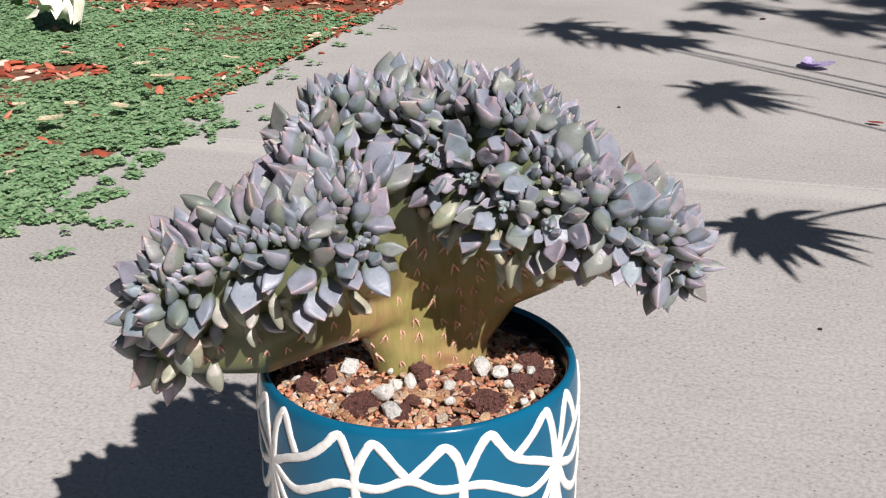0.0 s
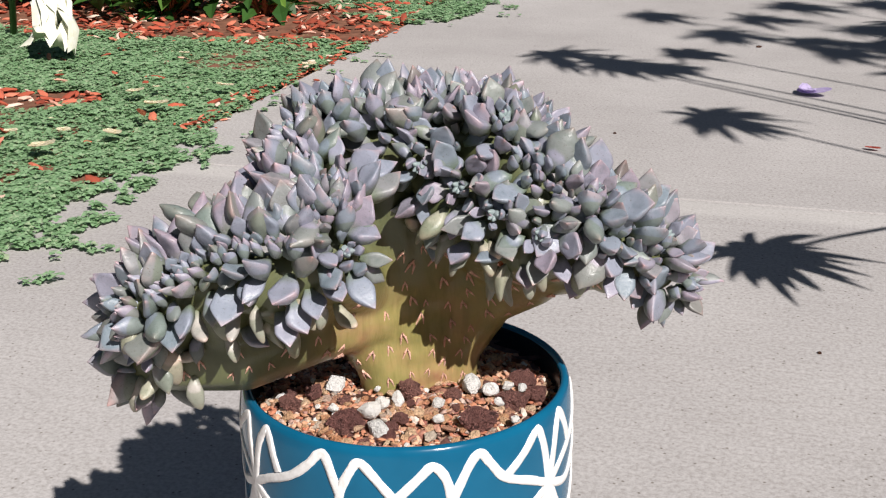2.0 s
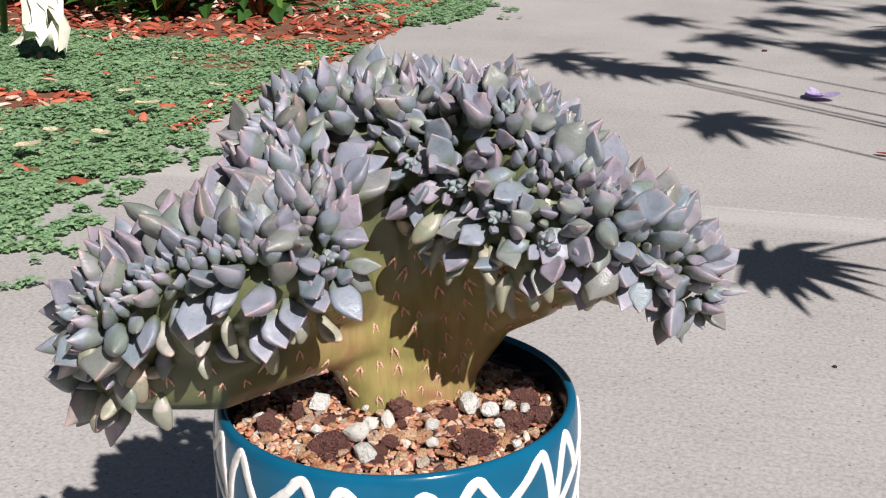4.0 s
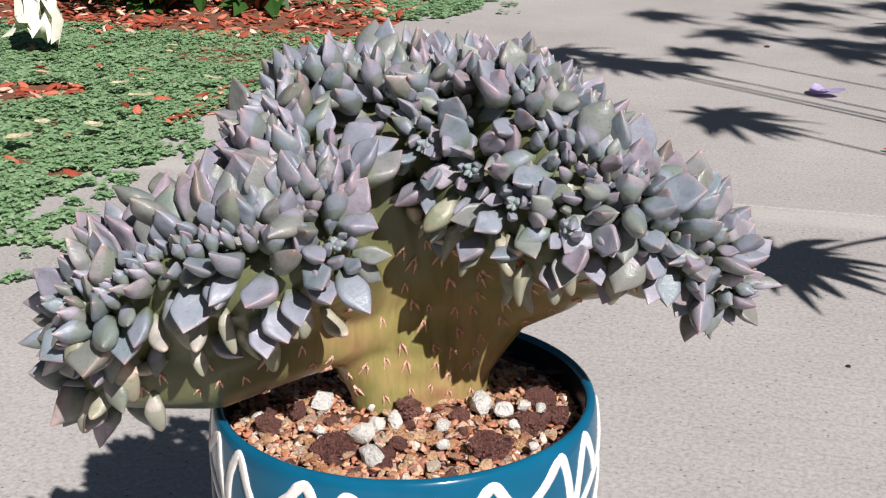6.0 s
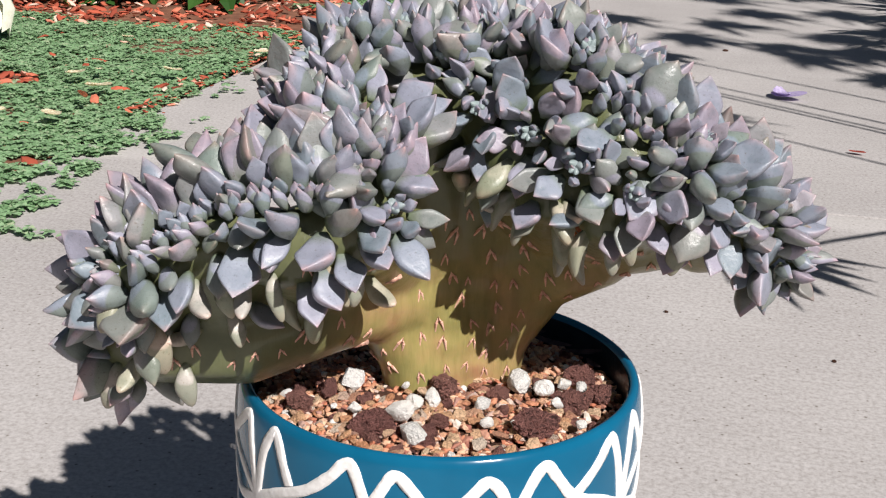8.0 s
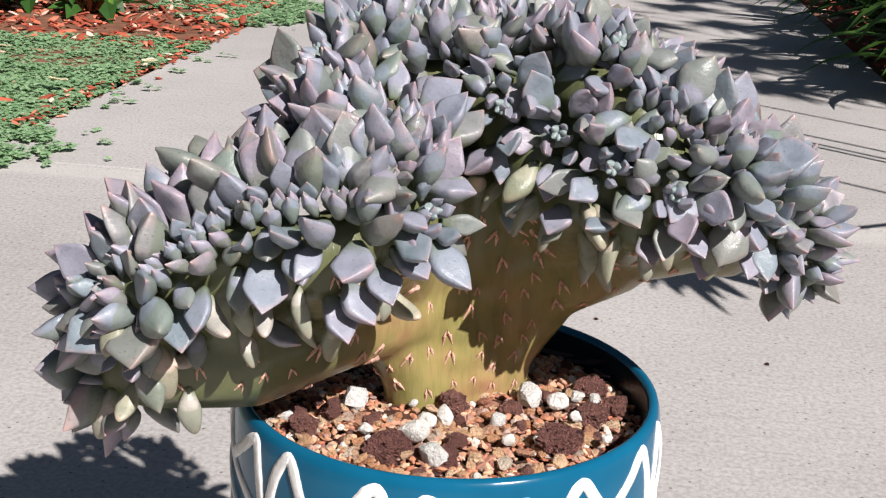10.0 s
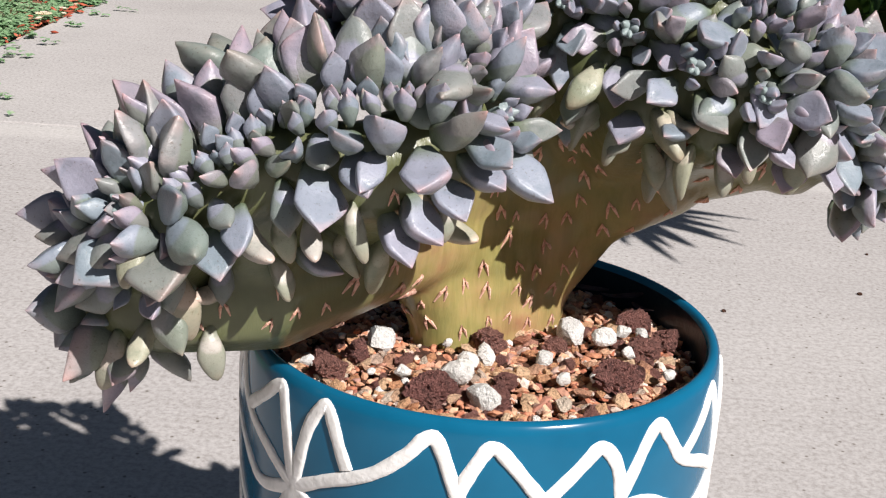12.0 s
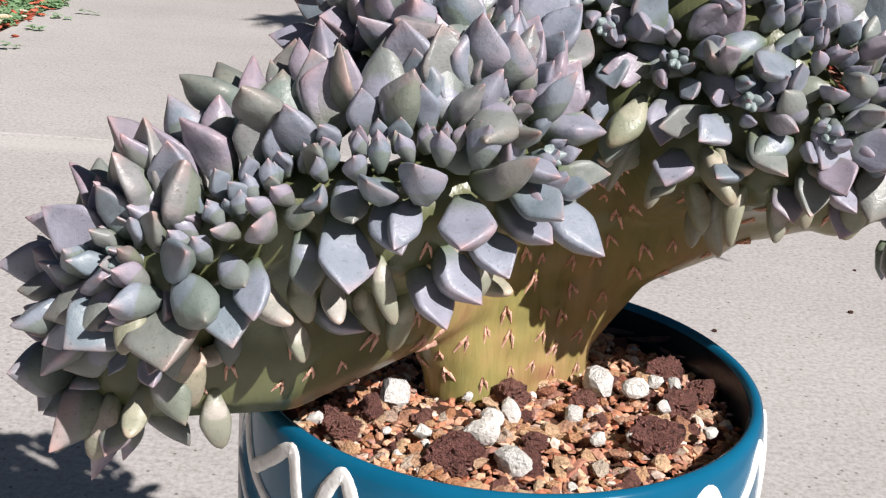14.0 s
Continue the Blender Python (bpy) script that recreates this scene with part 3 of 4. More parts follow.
def rosette(centre, normal, count=15, small=0.006, large=0.017, spread=0.009, open_to=85):
    """Leaves in a spiral round a bud: small and upright inside, larger and spreading outside."""
    c, n = Vector(centre), Vector(normal).normalized()
    a = n.orthogonal().normalized()
    b = n.cross(a)
    bm = bmesh.new()
    for i in range(4):
        ang = i * 2.39996
        d = (n + 0.45 * (a * math.cos(ang) + b * math.sin(ang))).normalized()
        tube(bm, [n * -0.006, d * 0.001, d * small * 0.6, d * small * 0.9], [0.0016, 0.0018, 0.0013, 0.0003], 7)
    bud = part("rosette", bm, LEAF_SMALL, plant)
    bud.location = c - plant.location
    start = rng.uniform(0, 6.28)
    count += 5
    for i in range(count):
        k = (i + 0.5) / count
        ang = start + i * 2.39996 + rng.uniform(-0.3, 0.3)
        radial = a * math.cos(ang) + b * math.sin(ang)
        tilt = radians(16 + (open_to - 16) * k ** 0.85 + rng.uniform(-12, 12))
        way = n * math.cos(tilt) + radial * math.sin(tilt) + Vector((0, 0, 0.18))
        size = 0.87 * (small + (large - small) * min(1, k * 1.4) ** 1.1) * rng.choice((0.75, 0.9, 1.0, 1.05, 1.12)) * rng.uniform(0.92, 1.08)
        base = c + radial * spread * k ** 0.7 - n * 0.007 * k ** 1.5
        side = n.cross(radial) * rng.uniform(-0.6, 0.6)
        leaf(base, way, n - way * 0.35 - radial * 0.3 + side, size, LEAVES if k > 0.36 else INNER_LEAVES, bud)


depsgraph = bpy.context.evaluated_depsgraph_get()
SKIN = BVHTree.FromObject(stem, depsgraph)


def on_skin(eye, way):
    """Where a ray meets the stem's skin, in the world, and the normal there."""
    place, normal, _, _ = SKIN.ray_cast(Vector(eye) - Vector((0, 0, 0.185)), Vector(way).normalized())
    return (place + Vector((0, 0, 0.185)), normal) if place else (None, None)


def crest(line, ups, sizes, front_rows=4, back_rows=3, seed=0):
    """Leaves crowded along a growing line: small upright ones on it, larger ones leaning out to both sides."""
    r = random.Random(seed)
    pts = [Vector(p) for p in smooth_line(line, 10)]
    lean = [Vector(p) for p in smooth_line(ups, 10)]
    run = [0.0]
    for p, q in zip(pts, pts[1:]):
        run.append(run[-1] + (q - p).length)

    def at(d):
        i = max(0, min(len(run) - 2, sum(1 for v in run if v <= d) - 1))
        k = (d - run[i]) / max(1e-6, run[i + 1] - run[i])
        return pts[i].lerp(pts[i + 1], k), lean[i].lerp(lean[i + 1], k).normalized(), (pts[i + 1] - pts[i]).normalized()

    shape = ((0.0, 0.0, 12, 0.40, 0.0045), (0.0035, 0.0000, 30, 0.58, 0.0066), (0.0070, 0.0015, 60, 0.85, 0.0080), (0.0090, 0.0060, 90, 0.95, 0.0100))
    for side in (-1, 1):
        for row in range(front_rows if side < 0 else back_rows):
            out, down, tilt, grow, gap = shape[row]
            d = gap * r.uniform(0.1, 0.6)
            while d < run[-1]:
                p, up, along = at(d)
                away = along.cross(up).normalized() * -side
                behind = side > 0
                ang = radians(tilt * (0.7 if behind else 1.0) + r.uniform(-14, 14))
                way = up * math.cos(ang) + away * math.sin(ang) + along * r.uniform(-0.4, 0.4) + Vector((0, 0, 0.45 if behind else 0.0))
                base = p + away * (out + r.uniform(-0.0012, 0.0012)) - up * (down * (0.3 if behind else 1.0) + 0.003)
                face = up * 1.0 - way * 0.3 - away * (0.35 if tilt < 60 else 0.0) + along * r.uniform(-0.45, 0.45)
                leaf(base, way, face, (1.15 if behind else 1.0) * sizes * grow * r.choice((0.8, 0.92, 1.0, 1.1)) * r.uniform(0.92, 1.08), LEAVES if row > 1 else INNER_LEAVES)
                d += gap * r.uniform(0.75, 1.3)


def rosettes(*rows):
    for c, n, count, large, open_to in rows:
        rosette(c, n, count, 0.0062, large, 0.0095, open_to)


# the shaded end of the arm
rosettes(
    ((-0.114, -0.032, 0.217), (-0.88, 0.05, -0.42), 20, 0.027, 90),
    ((-0.114, -0.032, 0.234), (-0.95, 0.00, 0.05), 9, 0.024, 80),
    ((-0.104, -0.044, 0.208), (-0.45, -0.35, -0.82), 6, 0.016, 62),
)
# the growing line along the arm, with a rosette at its tip and a cluster where it turns back
crest([(-0.095, -0.060, 0.253), (-0.085, -0.068, 0.260), (-0.070, -0.071, 0.271), (-0.054, -0.068, 0.282), (-0.036, -0.068, 0.288), (-0.022, -0.067, 0.289), (-0.010, -0.058, 0.293)],
      [(-0.65, -0.60, 0.45), (-0.45, -0.65, 0.60), (-0.25, -0.62, 0.75), (-0.10, -0.55, 0.82), (0.0, -0.55, 0.83), (0.15, -0.55, 0.80), (0.35, -0.45, 0.80)], 0.0180, 4, 4, 3)
rosettes(
    ((-0.092, -0.068, 0.257), (-0.50, -0.75, 0.40), 17, 0.024, 84),
    ((-0.094, -0.066, 0.239), (-0.40, -0.90, -0.10), 8, 0.018, 80),
    ((-0.106, -0.055, 0.250), (-0.82, -0.42, 0.38), 11, 0.022, 76),
    ((-0.012, -0.052, 0.298), (0.30, -0.35, 0.88), 15, 0.019, 78),
    ((-0.004, -0.056, 0.283), (0.60, -0.62, 0.40), 12, 0.021, 82),
    ((-0.080, -0.050, 0.278), (-0.45, 0.05, 0.9), 8, 0.023, 52),
    ((-0.062, -0.047, 0.289), (-0.2, 0.05, 1), 8, 0.023, 46),
    ((-0.040, -0.050, 0.293), (0.0, 0.05, 1), 8, 0.021, 46),
)
# the upper cluster behind the arm
crest([(-0.006, -0.046, 0.302), (-0.020, -0.036, 0.308), (-0.034, -0.028, 0.310), (-0.047, -0.016, 0.312)],
      [(0.20, -0.35, 0.9), (-0.05, -0.50, 0.85), (-0.25, -0.50, 0.8), (-0.60, -0.35, 0.7)], 0.0185, 4, 4, 5)
rosettes(
    ((-0.052, -0.022, 0.302), (-0.75, -0.5, 0.10), 10, 0.021, 85),
    ((-0.045, -0.010, 0.316), (-0.60, -0.30, 0.75), 15, 0.020, 76),
    ((-0.034, 0.002, 0.326), (-0.30, -0.15, 0.9), 13, 0.020, 60),
)
# over the top
rosettes(
    ((-0.018, 0.006, 0.326), (-0.15, -0.45, 0.87), 17, 0.020, 72),
    ((-0.004, 0.004, 0.319), (0.0, -0.75, 0.65), 13, 0.017, 85),
    ((0.006, 0.014, 0.327), (0.0, -0.35, 0.95), 16, 0.019, 68),
    ((0.020, 0.000, 0.313), (0.05, -0.85, 0.5), 13, 0.017, 88),
    ((0.030, 0.012, 0.327), (0.15, -0.35, 0.95), 16, 0.019, 68),
    ((0.045, 0.000, 0.324), (0.20, -0.60, 0.8), 16, 0.018, 78),
)
rosettes(
    ((-0.020, 0.040, 0.323), (-0.25, 0.20, 0.95), 11, 0.019, 58),
    ((0.002, 0.046, 0.324), (0.0, 0.20, 0.97), 11, 0.019, 55),
    ((0.024, 0.044, 0.325), (0.1, 0.20, 0.97), 11, 0.019, 55),
    ((0.044, 0.030, 0.323), (0.25, 0.15, 0.95), 10, 0.019, 58),
    ((0.059, 0.012, 0.318), (0.30, 0.05, 0.95), 9, 0.018, 58),
)
# down the other side
crest([(0.053, -0.008, 0.312), (0.065, -0.016, 0.305), (0.080, -0.015, 0.297), (0.093, -0.005, 0.287), (0.105, 0.007, 0.275), (0.116, 0.016, 0.261)],
      [(0.15, -0.65, 0.75), (0.20, -0.70, 0.68), (0.35, -0.65, 0.68), (0.45, -0.60, 0.65), (0.55, -0.60, 0.55), (0.75, -0.55, 0.25)], 0.0180, 4, 4, 9)
rosettes(
    ((0.084, -0.010, 0.299), (0.40, -0.30, 0.85), 13, 0.019, 72),
    ((0.096, 0.004, 0.290), (0.50, -0.10, 0.85), 10, 0.019, 66),
    ((0.109, 0.010, 0.276), (0.65, -0.35, 0.68), 13, 0.018, 82),
    ((0.119, 0.020, 0.255), (0.85, -0.35, -0.05), 15, 0.020, 92),
    ((0.114, 0.026, 0.244), (0.55, -0.20, -0.80), 5, 0.018, 52),
    ((0.066, -0.024, 0.286), (0.10, -0.95, 0.15), 9, 0.017, 82),
    ((0.086, -0.012, 0.278), (0.35, -0.90, 0.10), 8, 0.017, 82),
    ((0.030, -0.012, 0.299), (-0.1, -0.95, 0.15), 10, 0.017, 82),
    ((0.012, -0.008, 0.305), (-0.1, -0.95, 0.15), 9, 0.017, 82),
    ((0.047, -0.022, 0.292), (0.0, -0.95, 0.15), 10, 0.017, 82),
)


def hanging(x, z, dx, dz, size, slim=True):
    """A single leaf on the stem's front that stands off or hangs, at that x and height."""
    place, normal = on_skin((x, -0.3, z), (0, 1, 0))
    if place is None:
        return
    way = Vector((dx, 0, dz)) + normal * 0.75
    leaf(place - normal * 0.0015, way, normal * 0.6 + Vector((0, 0, 0.8)), size, SLIM if slim else LEAVES)


# single leaves below the crest
for i in range(15):
    row = i // 8
    x = -0.088 + (i % 8) * 0.0105 + row * 0.005 + rng.uniform(-0.003, 0.003)
    hanging(x, 0.252 - 0.013 * row + 0.0012 * (i % 8) + rng.uniform(-0.004, 0.004), rng.uniform(0.0, 0.9), rng.uniform(-0.7, -0.25), rng.uniform(0.012, 0.0165), rng.random() < 0.85)
for x, z, dx, dz, size in ((-0.090, 0.222, -0.2, -0.9, 0.015), (-0.076, 0.219, 0.2, -0.9, 0.014), (-0.070, 0.231, -0.8, -0.3, 0.014), (-0.100, 0.216, -0.4, -0.8, 0.017)):
    hanging(x, z, dx, dz, size)
for i in range(22):
    x = 0.004 + (i % 14) * 0.0068 + rng.uniform(-0.002, 0.002)
    hanging(x, 0.288 - 0.0017 * (i % 14) - 0.012 * (i // 14) + rng.uniform(-0.005, 0.005), rng.uniform(-0.5, 0.3), rng.uniform(-0.7, -0.1), rng.uniform(0.011, 0.017), rng.random() < 0.5 + 0.4 * (i // 14))
for i in range(4):
    hanging(-0.030 + 0.006 * i, 0.257 + 0.005 * i, rng.uniform(0.1, 0.5), -0.5, 0.016, False)


for x, z, dx, dz, size in ((0.046, 0.263, 0.1, -1.0, 0.016), (0.058, 0.266, 0.3, -0.8, 0.012), (0.024, 0.276, -0.6, -0.4, 0.014), (0.034, 0.274, -0.6, -0.35, 0.013)):
    hanging(x, z, dx, dz, size)

# an old wound with a brown torn rim
place, normal = on_skin((0.046, -0.3, 0.2685), (0, 1, 0))
if place is not None:
    b = bmesh.new()
    ring = [[b.verts.new((0.0052 * q * math.cos(a) * (1 + 0.15 * math.sin(3 * a)), 0.0027 * q * math.sin(a), h)) for a in [2 * math.pi * k / 16 for k in range(16)]] for q, h in ((1.25, -0.0004), (1.0, 0.0007), (0.72, 0.0002), (0.4, -0.0006))]
    for i in range(3):
        for k in range(16):
            b.faces.new((ring[i][k], ring[i][(k + 1) % 16], ring[i + 1][(k + 1) % 16], ring[i + 1][k]))
    b.faces.new(ring[3])
    wound = part("wound", b, WOOD_CHIP, stem, "torn brown wound in the stem")
    across = Vector((0, 0, 1)).cross(normal).normalized()
    wound.matrix_basis = Matrix.Translation(place - Vector((0, 0, 0.185))) @ Matrix((across, normal.cross(across), normal)).transposed().to_4x4() @ Matrix.Rotation(-0.35, 4, "Z")

# leaf scars on the bare stem
def scar_mesh(seed):
    """A raised chevron, point up, with a small pit in its crook."""
    r = random.Random(seed)
    b = bmesh.new()
    spread, foot = 0.36 + 0.12 * r.random(), -0.55 - 0.3 * r.random()
    tube(b, [Vector((-spread, foot, -0.05)), Vector((-0.22, 0.0, 0.10)), Vector((0.03 * r.random(), 0.42, 0.12)), Vector((0.22, 0.02, 0.10)), Vector((spread * (0.8 + 0.4 * r.random()), foot * (0.8 + 0.4 * r.random()), -0.05))], [0.05, 0.13, 0.20, 0.13, 0.05], 6)
    me = bpy.data.meshes.new("leaf_scar")
    b.to_mesh(me)
    b.free()
    me.materials.append(SCAR)
    return me


SCARS = [scar_mesh(i) for i in range(4)]
placed = []
for _ in range(900):
    if len(placed) >= 78:
        break
    k = rng.random()
    x, z = (rng.uniform(-0.034, 0.026), rng.uniform(0.196, 0.262)) if k < 0.55 else (rng.uniform(0.012, 0.085), rng.uniform(0.230, 0.268)) if k < 0.85 else (rng.uniform(-0.085, -0.03), rng.uniform(0.208, 0.228))
    place, normal = on_skin((x + 0.02, -0.3, z + 0.02), (-0.02 / 0.32, 1, -0.02 / 0.32))
    if place is None or normal.y > -0.35 or any((place - q).length < 0.0066 for q in placed):
        continue
    placed.append(place)
    up = Vector((0, 0, 1))
    xa = up.cross(normal).normalized()
    ya = normal.cross(xa)
    ob = new("leaf_scar", rng.choice(SCARS))
    ob.parent = stem
    s = rng.uniform(0.0032, 0.0052)
    ob.matrix_basis = Matrix.Translation(place - Vector((0, 0, 0.185))) @ Matrix((xa, ya, normal)).transposed().to_4x4() @ Matrix.Rotation(rng.uniform(-0.4, 0.4), 4, "Z") @ Matrix.Scale(s, 4)



# ---- planting strip at the edge of the path ----
def blade_shape(points, width, fold=0.2):
    """A narrow folded leaf along a bent line in the yz plane, as verts and faces."""
    vs, fs = [], []
    n = len(points) - 1
    for i, (y, z) in enumerate(points):
        w = width * math.sin(math.pi * (0.12 + 0.88 * i / n)) ** 0.7 if i < n else 0.0005
        vs += [(-w / 2, y, z + fold * w), (0, y, z), (w / 2, y, z + fold * w)]
    for i in range(n):
        for k in range(2):
            a = 3 * i + k
            fs.append((a, a + 1, a + 4, a + 3))
    return np.array(vs), fs


def oval_shape(length, width, cup=0.15):
    vs = [(0, 0, 0), (-width / 2, length * 0.45, cup * width), (0, length * 0.5, 0), (width / 2, length * 0.45, cup * width), (0, length, -0.1 * length)]
    return np.array(vs), [(0, 2, 1), (0, 3, 2), (1, 2, 4), (2, 3, 4)]


def edge_of_cover(y):
    """How far the groundcover creeps over the path's edge."""
    return -0.715 + 0.095 * max(0.0, min(1.0, (1.20 - y) / 0.15)) + 0.022 * noise.noise(Vector((3.1, y * 6, 0))) + 0.03 * noise.noise(Vector((9.1, y * 16, 0)))


bm = bmesh.new()
bmesh.ops.create_grid(bm, x_segments=60, y_segments=60, size=1)
bed = part("bed_soil", bm, EARTH, None)
for v in bed.data.vertices:
    x, y = EDGE_LEFT - 0.002 - (1 - v.co.x) * 2.0, 1.2 + v.co.y * 3.5
    v.co = (x, y, -0.004 + 0.008 * noise.noise(Vector((x * 4, y * 4, 0))))
tagged(bed, "dark soil of the planting bed beside the path", "soil", kind="structure")


def covered(x, y):
    """Where the green mat grows rather than bare mulch."""
    if y < 1.80 + 0.25 * max(0.0, min(0.12, -0.75 - x)) + 0.05 * noise.noise(Vector((x * 3, 0, 5))):
        bare = noise.noise(Vector((x * 3.5, y * 6, 2.0))) + 0.35 * noise.noise(Vector((x * 12, y * 12, 7)))
        strip = math.exp(-((y - 1.22 - 0.05 * (x + 1.1)) / 0.07) ** 2) * (1.0 if x < -1.0 else 0.72)
        return bare + strip < 0.62
    return x > -0.98 and y > 2.02 + 0.35 * (-0.55 - x) and y < 2.9 and noise.noise(Vector((x * 4, y * 4, 1))) < 0.35


spots = []
while len(spots) < 88000:
    x, y = rng.uniform(-1.75, -0.40), rng.uniform(0.30, 2.9)
    e = edge_of_cover(y) if y < 1.7 else -0.69 + 0.06 * max(0, 1 - abs(y - 1.77) / 0.05) + 0.15 * max(0, 1 - abs(y - 2.28) / 0.25)
    over = x - EDGE_LEFT
    if x > e + 0.10 * rng.random() or not covered(x, y) or (y < 0.50 and x > e - 0.03):
        continue
    if over > -0.01:
        clump = noise.noise(Vector((x * 22, y * 22, 4))) + 0.4 * noise.noise(Vector((x * 60, y * 60, 8)))
        depth = (e - x) / 0.1
        if clump > -0.20 + 0.65 * min(1.0, max(-0.35, depth)):
            continue
    z = (0.003 if over > -0.01 else -0.004) + abs(rng.gauss(0, 0.0035)) + 0.012 * max(0, noise.noise(Vector((x * 9, y * 9, 0)))) * (over < 0)
    spots.append(pose(x, y, z, rng.uniform(-12, 12), rng.uniform(-12, 12), rng.uniform(0, 360)) @ Matrix.Scale(rng.uniform(0.7, 1.35), 4))


def clover_shape():
    vs, fs = [], []
    for k in range(3):
        v, f = oval_shape(0.0068, 0.0072, 0.12)
        a = 2 * math.pi * k / 3
        at = len(vs)
        for x, y, z in v:
            vs.append((x * math.cos(a) - y * math.sin(a), x * math.sin(a) + y * math.cos(a), z))
        fs += [tuple(i + at for i in q) for q in f]
    return np.array(vs), fs


cover = new("groundcover", scatter("groundcover", spots, [clover_shape()], CLOVER))
tagged(cover, "low green creeping groundcover spilling onto the concrete", "groundcover", kind="stuff")

chip_shapes = []
for i in range(6):
    me = stone_mesh("chip", MULCH, 500 + i, 0.5, 1, 0.4, 0.9)
    v, f = shape_of(me)
    chip_shapes.append((v * (1.0, 0.5, 0.5), f))
spots = []
for _ in range(12000):
    right = rng.random() < 0.3
    x, y = (rng.uniform(0.54, 1.8), rng.uniform(1.2, 5.2)) if right else (rng.uniform(-2.3, -0.705), rng.uniform(0.7, 4.0))
    if not right and y < 1.76 and covered(x, y) and rng.random() < 0.93:
        continue
    spots.append(pose(x, y, rng.uniform(-0.004, 0.008), rng.uniform(-30, 30), rng.uniform(-30, 30), rng.uniform(0, 360)) @ Matrix.Scale(rng.uniform(0.012, 0.042), 4))
for _ in range(190):
    x, y = EDGE_LEFT + rng.gauss(-0.012, 0.014), rng.uniform(1.08, 2.0)
    spots.append(pose(x, y, rng.uniform(0.002, 0.008), rng.uniform(-20, 20), rng.uniform(-20, 20), rng.uniform(0, 360)) @ Matrix.Scale(rng.uniform(0.008, 0.022), 4))
mulch = new("bark_mulch", scatter("bark_mulch", spots, chip_shapes, MULCH))
tagged(mulch, "rust-red bark mulch covering the planting beds", "mulch", kind="stuff")

bm = bmesh.new()
bmesh.ops.create_grid(bm, x_segments=30, y_segments=60, size=1)
bed2 = part("bed_soil", bm, EARTH, None)
for v in bed2.data.vertices:
    x, y = EDGE_RIGHT + 0.002 + (1 + v.co.x) * 1.5, 2.0 + v.co.y * 4.0
    v.co = (x, y, -0.012 + 0.012 * noise.noise(Vector((x * 4, y * 4, 0))))
tagged(bed2, "dark soil of the bed across the path", "soil", kind="structure")


# ---- plants of the beds ----
def shrub(x, y, height, width, count, seed):
    """A low broad-leaved shrub: bare twigs and separate ovate leaves."""
    r = random.Random(seed)
    thing = tagged(new("shrub"), "low leafy green shrub growing in red mulch", "shrub", "shrubs in the bed")
    thing.location = (x, y, -0.01)
    ends = []
    for i in range(14):
        a, q = r.uniform(0, 6.28), r.uniform(0.3, 1.0)
        end = Vector((math.cos(a) * width * q, math.sin(a) * width * q, height * r.uniform(0.45, 1.0)))
        mid = end * 0.5 + Vector((0, 0, 0.1 * height))
        b = bmesh.new()
        tube(b, [Vector((0, 0, 0)), end * 0.25, mid, end], [0.005, 0.004, 0.003, 0.0015], 6)
        part("twig", b, WOOD_CHIP, thing)
        ends += [mid.lerp(end, k / 4) for k in range(5)]
    sp = []
    for _ in range(count):
        p = r.choice(ends) + Vector((r.gauss(0, 0.03), r.gauss(0, 0.03), r.gauss(0, 0.025)))
        sp.append(pose(p.x, p.y, max(0.02, p.z), r.uniform(-35, 25), r.uniform(-30, 30), r.uniform(0, 360)) @ Matrix.Scale(r.uniform(0.7, 1.3), 4))
    lv = new("foliage", scatter("foliage", sp, [oval_shape(0.062, 0.036), oval_shape(0.05, 0.03), oval_shape(0.07, 0.034)], SHRUB_LEAF))
    lv.parent = thing
    return thing


shrub(-1.27, 2.07, 0.17, 0.17, 260, 1)
shrub(-1.60, 2.16, 0.20, 0.20, 280, 2)
shrub(-1.06, 2.13, 0.11, 0.08, 80, 3)
shrub(-1.85, 2.25, 0.25, 0.2, 160, 4)


def strap_plant(x, y, length, count, seed):
    """A clump of arching strap leaves."""
    r = random.Random(seed)
    thing = tagged(new("strap_leaf_plant"), "arching clump of dark green strap leaves", "plant", "strap-leaf clumps")
    thing.location = (x, y, -0.01)
    for i in range(count):
        reach, up = r.uniform(0.5, 1.0), r.uniform(0.45, 1.0)
        pts = [(length * reach * k / 8, length * up * (1.5 * k / 8 - 1.15 * (k / 8) ** 2.2)) for k in range(9)]
        v, f = blade_shape(pts, r.uniform(0.016, 0.030))
        a = r.uniform(0, 6.28)
        h = [(px * math.cos(a) - py * math.sin(a), px * math.sin(a) + py * math.cos(a), pz) for px, py, pz in v]
        ob = new("blade", mesh_of("blade", h, f, BLADE, True))
        ob.parent = thing
    return thing


for i, (x, y, ln) in enumerate(((0.88, 1.82, 0.34), (0.87, 2.18, 0.36), (0.90, 2.58, 0.38), (1.02, 2.0, 0.42), (1.05, 2.40, 0.44), (0.98, 3.15, 0.36), (1.20, 2.30, 0.46), (1.30, 3.0, 0.46), (1.55, 2.7, 0.5), (1.6, 3.4, 0.5), (1.30, 3.8, 0.42), (1.05, 1.70, 0.30))):
    strap_plant(x - 0.24, y, ln, 56, 20 + i)


